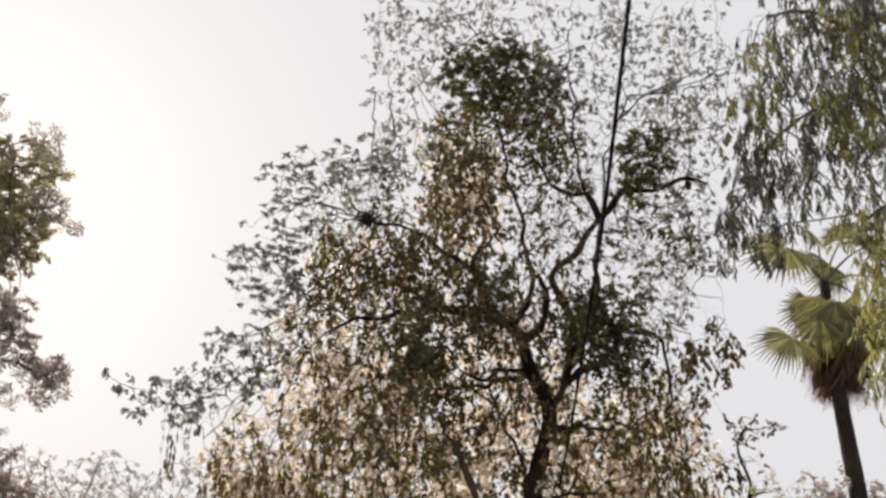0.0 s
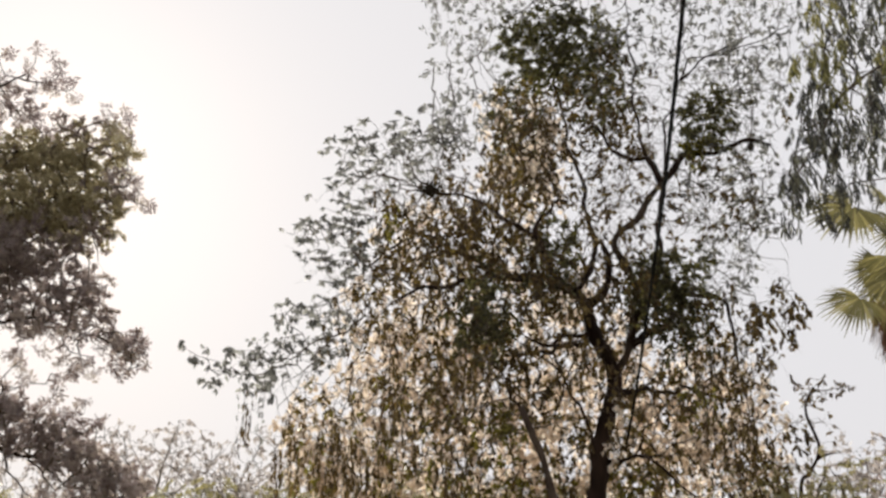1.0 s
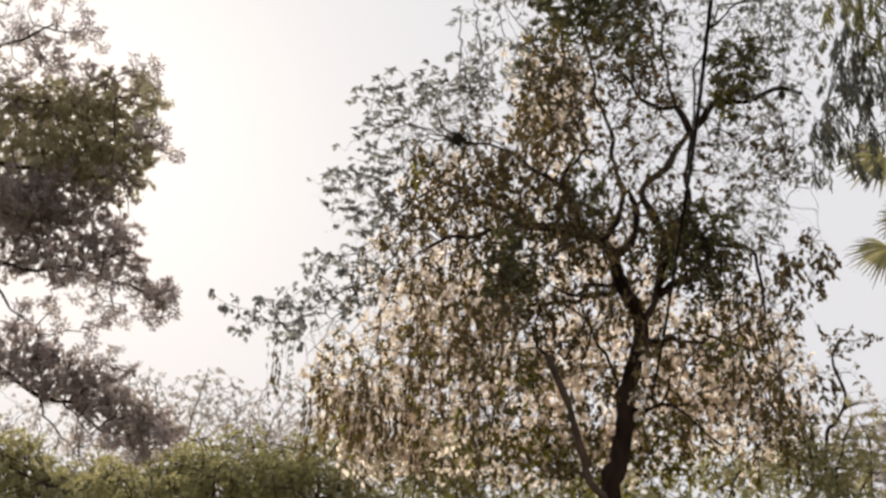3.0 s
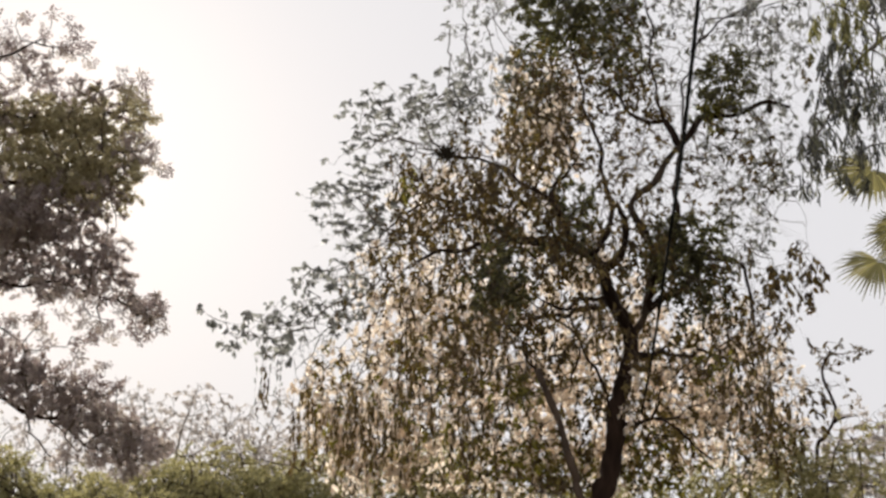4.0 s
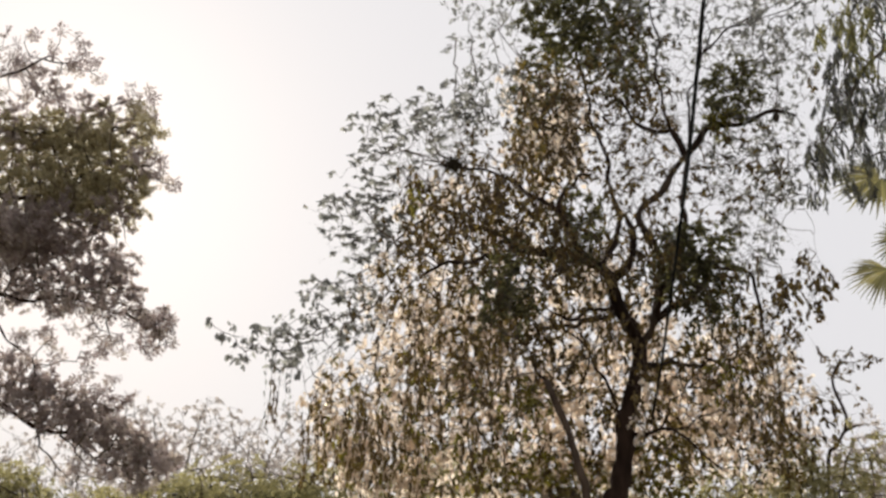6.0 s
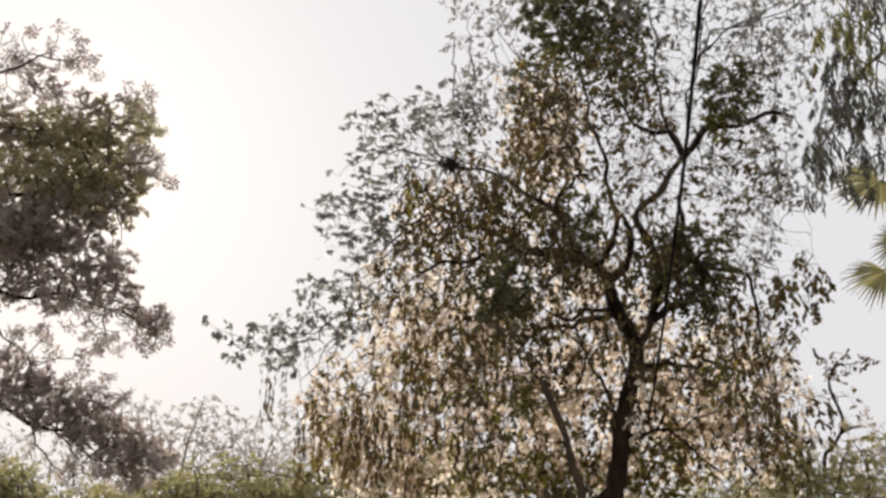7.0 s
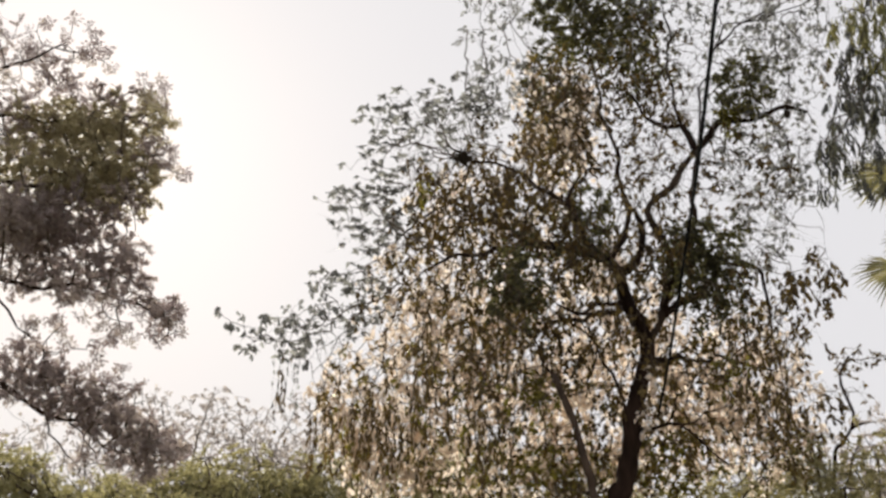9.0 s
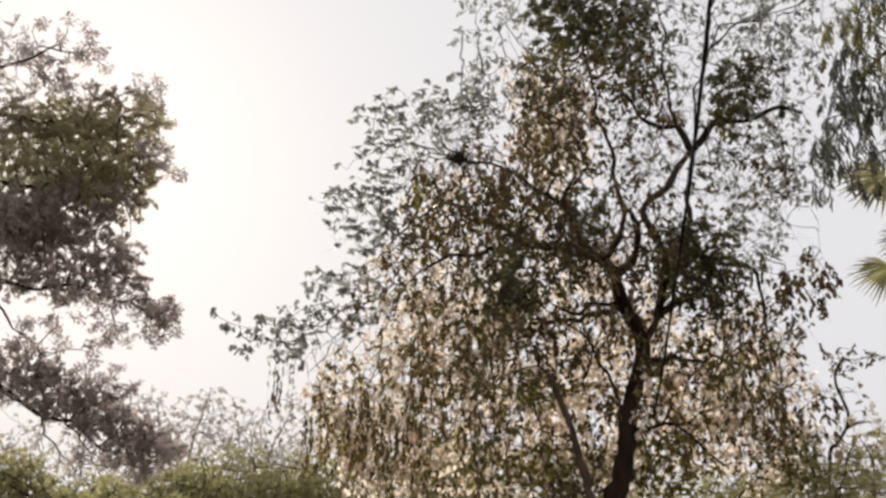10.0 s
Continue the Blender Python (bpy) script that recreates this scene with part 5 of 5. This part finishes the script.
# ---- fan palm ----
def fan_mesh(name, rng, radius, blades=26, sweep=250, limp=0.3):
    """A pleated fan: blades from one hub, each a folded strip with a drooping split tip. Lies along +x, hub at the origin."""
    verts, faces = [], []
    for k in range(blades):
        a = radians(-sweep / 2 + sweep * k / (blades - 1))
        L = radius * (0.78 + 0.22 * math.cos(a * 0.6)) * rng.uniform(0.88, 1.05)
        hw = radians(sweep / blades / 2) * 1.02
        rows = []
        for s in (0.04, 0.35, 0.6, 0.82, 1.0):
            w = L * s * hw if s < 0.6 else L * 0.6 * hw * (1.0 - s) / 0.4
            w = max(w, 0.004)
            drop = -limp * L * max(0, s - 0.35) ** 1.6 * rng.uniform(0.7, 1.4)
            c = Vector((math.cos(a) * L * s, math.sin(a) * L * s, drop))
            side = Vector((-math.sin(a), math.cos(a), 0))
            rows.append((c - side * w, c + Vector((0, 0, -0.35 * w)), c + side * w))
        o = len(verts)
        for r in rows:
            verts += [tuple(v) for v in r]
        for i in range(len(rows) - 1):
            b = o + i * 3
            faces += [(b, b + 1, b + 4, b + 3), (b + 1, b + 2, b + 5, b + 4)]
    return mesh_of(name, verts, faces)


def build_palm():
    rng = np.random.default_rng(5)
    heart = Vector((12.18, 24.00, 10.43))
    foot = Vector((12.41, 24.0, -0.05))
    thing = root("fan_palm", foot, "fan palm with green fronds above a brown skirt of dead fronds", "palm")
    line = spline([tuple(foot), (12.25, 24.0, 4.95), (12.15, 24.0, 6.89), tuple(heart)], 0.2)
    f = np.linspace(0, 1, len(line))
    part("trunk", tube_mesh("palm_trunk", line, 0.225 - 0.1 * f ** 3, 14, 0.08, 3), BARK_PALM, thing)
    fresh = [fan_mesh("fan", rng, 1.05, 30, sweep, l) for sweep, l in ((230, 0.35), (190, 0.55), (150, 0.9))]
    old = [fan_mesh("dead_fan", rng, 0.95, 16, 55, l) for l in (0.5, 0.9)]

    def frond(hub, way, mesh, mat, name, size, lean=0.0):
        """A fan whose hub lies off the palm's heart and whose blades point along the way given, on a stalk from the heart."""
        x = Vector(way).normalized()
        up = Vector((lean, -0.75, 0.65))
        z = (up - x * up.dot(x)).normalized()
        m = Matrix((x, z.cross(x), z)).transposed().to_4x4()
        place = heart + Vector(hub)
        blade = Matrix.Translation(place) @ m @ Matrix.Scale(size, 4)
        b = part(name, mesh, mat, thing)
        b.matrix_world = blade
        start = heart + Vector((0, 0, min(0.0, hub[2] * 0.8)))
        mid = start.lerp(place, 0.55) + Vector((0, 0, 0.1))
        curve = spline([tuple(start), tuple(mid), tuple(place)], 0.12)
        stalk = tube_mesh("petiole", curve, np.linspace(0.04, 0.018, len(curve)), 6, 0.05, 9)
        p = part("petiole", stalk, mat, b)
        p.matrix_parent_inverse = Matrix.Identity(4)
        p.matrix_basis = blade.inverted()

    frond((-1.11, -0.50, 0.75), (-0.9, -0.1, -0.45), fresh[0], FROND, "frond", 1.21905, 0.3)
    frond((-1.38, -0.70, -1.71), (-0.75, -0.2, -0.6), fresh[1], FROND, "frond", 1, 0.12)
    frond((-0.5, -0.60, -0.60), (-0.28, -0.2, -1), fresh[2], FROND, "frond", 0.85, 0.2)
    frond((-0.24, -0.90, -0.80), (0.05, -0.2, -1), fresh[2], FROND, "frond", 1.09524, 0)
    frond((0.54, -0.60, -0.88), (0.45, -0.2, -0.9), fresh[1], FROND, "frond", 1.09524, -0.2)
    frond((0.11, 0.20, 1.19), (-0.25, 0.3, 0.9), fresh[0], FROND, "frond", 0.809524, 0.6)
    frond((0.94, 0.40, 1.45), (0.3, 0.3, 0.9), fresh[0], FROND, "frond", 0.857143, -0.5)
    frond((1.16, -0.20, 0.95), (0.85, 0, 0.35), fresh[0], FROND, "frond", 1.04762, -0.4)
    frond((1.47, 0.20, 0.27), (0.9, 0.1, -0.4), fresh[1], FROND, "frond", 1.14286, -0.3)
    frond((-0.09, 0.80, 1.01), (-0.8, 0.4, 0.1), fresh[1], FROND, "frond", 1.04762, 0.4)
    frond((0.02, -0.90, -1.20), (0.2, -0.2, -1), fresh[2], FROND, "frond", 1, 0.1)
    frond((-0.65, -0.90, -1.29), (-0.3, -0.2, -1), fresh[2], FROND, "frond", 0.952381, -0.1)
    frond((1.04, 0.30, -1.26), (0.7, 0.2, -0.8), fresh[1], FROND, "frond", 1.04762, -0.3)
    frond((0.78, 1.00, 0.86), (0.1, 0.8, -0.5), fresh[1], FROND, "frond", 1.04762, 0.2)
    frond((0.03, 0.80, -0.35), (-0.6, 0.5, -0.7), fresh[1], FROND, "frond", 1.04762, 0.3)
    frond((1.23, 0.90, 0.03), (0.5, 0.5, -0.7), fresh[1], FROND, "frond", 1.04762, -0.3)
    for k in range(46):
        turn, level = k * 2.39996 + 0.4, k / 45
        ring = 0.86 * (1.0 - 0.5 * level) * rng.uniform(0.7, 1.1)
        hub = (0.10 + ring * math.cos(turn), ring * math.sin(turn), -1.35 - 0.88 * level)
        way = (-0.32 * math.cos(turn) + rng.uniform(-0.15, 0.15), -0.32 * math.sin(turn), -1.0)
        frond(hub, way, old[k % 2], FROND_DEAD, "dead_frond", rng.uniform(0.85, 1.25), rng.uniform(-0.6, 0.6))


build_palm()


# ---- shrubs and small trees behind ----
def build_bush(name, x, y, height, width, leaf, habit, n, label, seed, bark=None, twig=None, size=1.0, low=0.15):
    thing = root(name, (x, y, 0), label, "bush" if "bush" in name else "tree", "row of %s behind" % {"bush": "bushes", "dry_bush": "dry bushes", "dry_tree": "dry trees", "small_tree": "small trees"}[name])
    t = Tree(seed)
    rng = np.random.default_rng(seed)
    for k in range(6):
        a = k * 1.05 + rng.uniform(-0.3, 0.3)
        out = width * rng.uniform(0.18, 0.36)
        t.limb(0.02 + 0.004 * height, 0.008, (x + 0.08 * math.cos(a), y + 0.08 * math.sin(a), -0.1),
               (x + out * 0.4 * math.cos(a), y + out * 0.4 * math.sin(a), height * 0.35),
               (x + out * math.cos(a), y + out * math.sin(a), height * rng.uniform(0.5, 0.66)))
    for k in range(26):
        a, r = rng.uniform(0, 6.28), width * 0.46 * rng.random() ** 0.5
        z = height * rng.uniform(low + 0.2, 0.86)
        t.mass(x + r * math.cos(a), y + r * math.sin(a), z, width * rng.uniform(0.14, 0.26), width * rng.uniform(0.14, 0.26), height * rng.uniform(0.08, 0.15), n // 26, habit, leaf, size)
    t.grow(thing, bark or BARK_BROWN, twig or BARK_BROWN, step=0.22, reach=0.3, sides=6, thin=0.003)


GREEN = "green bush with fine sunlit foliage"
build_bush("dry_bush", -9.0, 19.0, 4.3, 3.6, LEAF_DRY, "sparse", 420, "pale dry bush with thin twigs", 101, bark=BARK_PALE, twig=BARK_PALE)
build_bush("bush", -6.2, 19.5, 4.1, 4.4, LEAF_BUSH, "feather", 2500, GREEN, 102, low=0.05)
build_bush("bush", -9.6, 20.5, 3.2, 4.8, LEAF_BUSH, "feather", 1600, GREEN, 113, low=0.05)
build_bush("bush", -3.9, 20.5, 4.4, 4.4, LEAF_BUSH, "feather", 2100, GREEN, 109)
build_bush("bush", -1.7, 21.0, 3.9, 3.4, LEAF_BUSH, "feather", 1000, GREEN, 103)
build_bush("bush", 1.6, 21.5, 4.8, 5.0, LEAF_BUSH, "feather", 1300, GREEN, 104)
build_bush("bush", 4.9, 21.0, 3.9, 4.0, LEAF_BUSH, "feather", 800, GREEN, 110)
build_bush("bush", 6.25, 16.0, 4.2, 1.8, LEAF_BUSH, "feather", 330, "yellow-green leafy bush before a thin sapling", 105)
build_bush("dry_tree", -6.4, 25.5, 6.5, 4.6, LEAF_DRY, "sparse", 620, "grey-brown small tree with thin crown, haze painted into its leaves", 106, bark=BARK_PALE, twig=BARK_PALE, size=1.3, low=0.3)
build_bush("dry_tree", -3.9, 26.5, 6.3, 4.6, LEAF_DRY, "sparse", 560, "grey-brown small tree with thin crown, haze painted into its leaves", 112, bark=BARK_PALE, twig=BARK_PALE, size=1.3, low=0.3)
build_bush("dry_tree", -10.0, 26.5, 6.0, 5.0, LEAF_DRY, "sparse", 500, "grey-brown small tree with thin crown, haze painted into its leaves", 107, bark=BARK_PALE, twig=BARK_PALE, size=1.3, low=0.3)
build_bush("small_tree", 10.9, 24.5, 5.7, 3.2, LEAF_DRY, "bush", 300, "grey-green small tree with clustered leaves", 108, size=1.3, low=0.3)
build_bush("small_tree", 13.2, 25.0, 6.0, 3.6, LEAF_SHADE, "bush", 420, "grey-green small tree with clustered leaves", 111, size=1.3, low=0.3)


def build_snag():
    foot = (6.32, 17.00, 2.88)
    thing = root("bare_sapling", (foot[0], 17.0, 0), "thin crooked sapling with bare twigs and few leaves", "sapling")
    t = Tree(71)
    t.limb(0.06, 0.02, (foot[0], 17.0, -0.1), (6.36, 17.00, 3.26), (6.54, 17.00, 3.72), (6.73, 17.00, 3.98), (6.80, 17.00, 4.24), (6.69, 17.00, 4.57), (6.64, 17.00, 4.88), (6.83, 17.00, 5.20))
    t.limb(0.03, 0.01, (6.72, 17.00, 3.98), (6.93, 17.00, 4.04), (7.10, 17.00, 4.08))
    t.mass(6.86, 17.00, 5.15, 0.33, 0.40, 0.29, 22, "sparse", LEAF_TREE)
    t.mass(7.31, 17.00, 5.23, 0.15, 0.20, 0.10, 5, "sparse", LEAF_TREE)
    t.mass(6.88, 17.00, 4.57, 0.23, 0.40, 0.41, 8, "sparse", LEAF_TREE)
    t.grow(thing, BARK, TWIG, sides=6)


build_snag()


# ---- bundled overhead cable ----
def build_cable():
    thing = root("overhead_cable", (3.06, 14.80, 3.81), "black bundled overhead cable running down to the tree trunk", "cable")
    a, b, c = (3.06, 14.80, 3.81), (2.29, 9.20, 4.71), (1.89, 6.00, 5.80)
    line = spline([a, (2.79, 12.60, 4.22), b, (2.05, 7.60, 4.95), c, (1.59, 4.60, 5.64), (1.0, -2.0, 7.0), (-0.6, -14.0, 9.0)], 0.05)
    for k in range(3):
        s = np.arange(len(line)) * 0.05
        ph = 2 * math.pi * (s / 0.55 + k / 3)
        off = np.stack([np.cos(ph) * 0.008, np.zeros(len(s)), np.sin(ph) * 0.008], 1)
        part("strand", tube_mesh("strand", line + off, np.full(len(line), 0.0095), 6, 0.0, k), CABLE, thing)


build_cable()


# ---- small dark things on the boughs ----
def build_nest():
    at = np.array((0.20, 12.45, 6.92))
    thing = root("stick_nest", tuple(at), "small dark nest of loose sticks at a bough's end", "nest")
    rng = np.random.default_rng(8)
    n = 100
    c = at + unit(rng.normal(0, 1, (n, 3))) * rng.uniform(0.02, 0.11, (n, 1)) * np.array([1.3, 1.0, 0.8])
    d = unit(rng.normal(0, 1, (n, 3)) * np.array([1, 1, 0.6])) * rng.uniform(0.05, 0.17, (n, 1))
    v, f = stick_arrays(c - d, c + d, np.full(n, 0.006), np.full(n, 0.004))
    tagged(part("nest_sticks", quads_mesh("nest_sticks", v, f), NEST, thing), kind="stuff")


def build_dark_pod():
    bm = bmesh.new()
    bmesh.ops.create_icosphere(bm, subdivisions=2, radius=0.07)
    for v in bm.verts:
        k = 1 + 0.15 * noise.noise(v.co * 30)
        v.co = Vector((v.co.x * 0.75 * k, v.co.y * 0.75 * k, v.co.z * (1.35 if v.co.z > 0 else 1.0) * k))
    me = bpy.data.meshes.new("seed_head")
    bm.to_mesh(me)
    bm.free()
    at = (5.07, 13.80, 8.20)
    thing = root("hanging_seed_head", at, "dark dry seed head hanging from a bare bough", "seed head")
    head = part("husk", me, NEST, thing)
    head.matrix_world = Matrix.Translation(at)
    stem = tube_mesh("stem", spline([at, (at[0], 13.80, at[2] + 0.08), (at[0] - 0.01, 13.80, at[2] + 0.14)], 0.03), np.full(60, 0.006), 5, 0.05, 2)
    part("stem", stem, NEST, thing)


build_nest()
build_dark_pod()
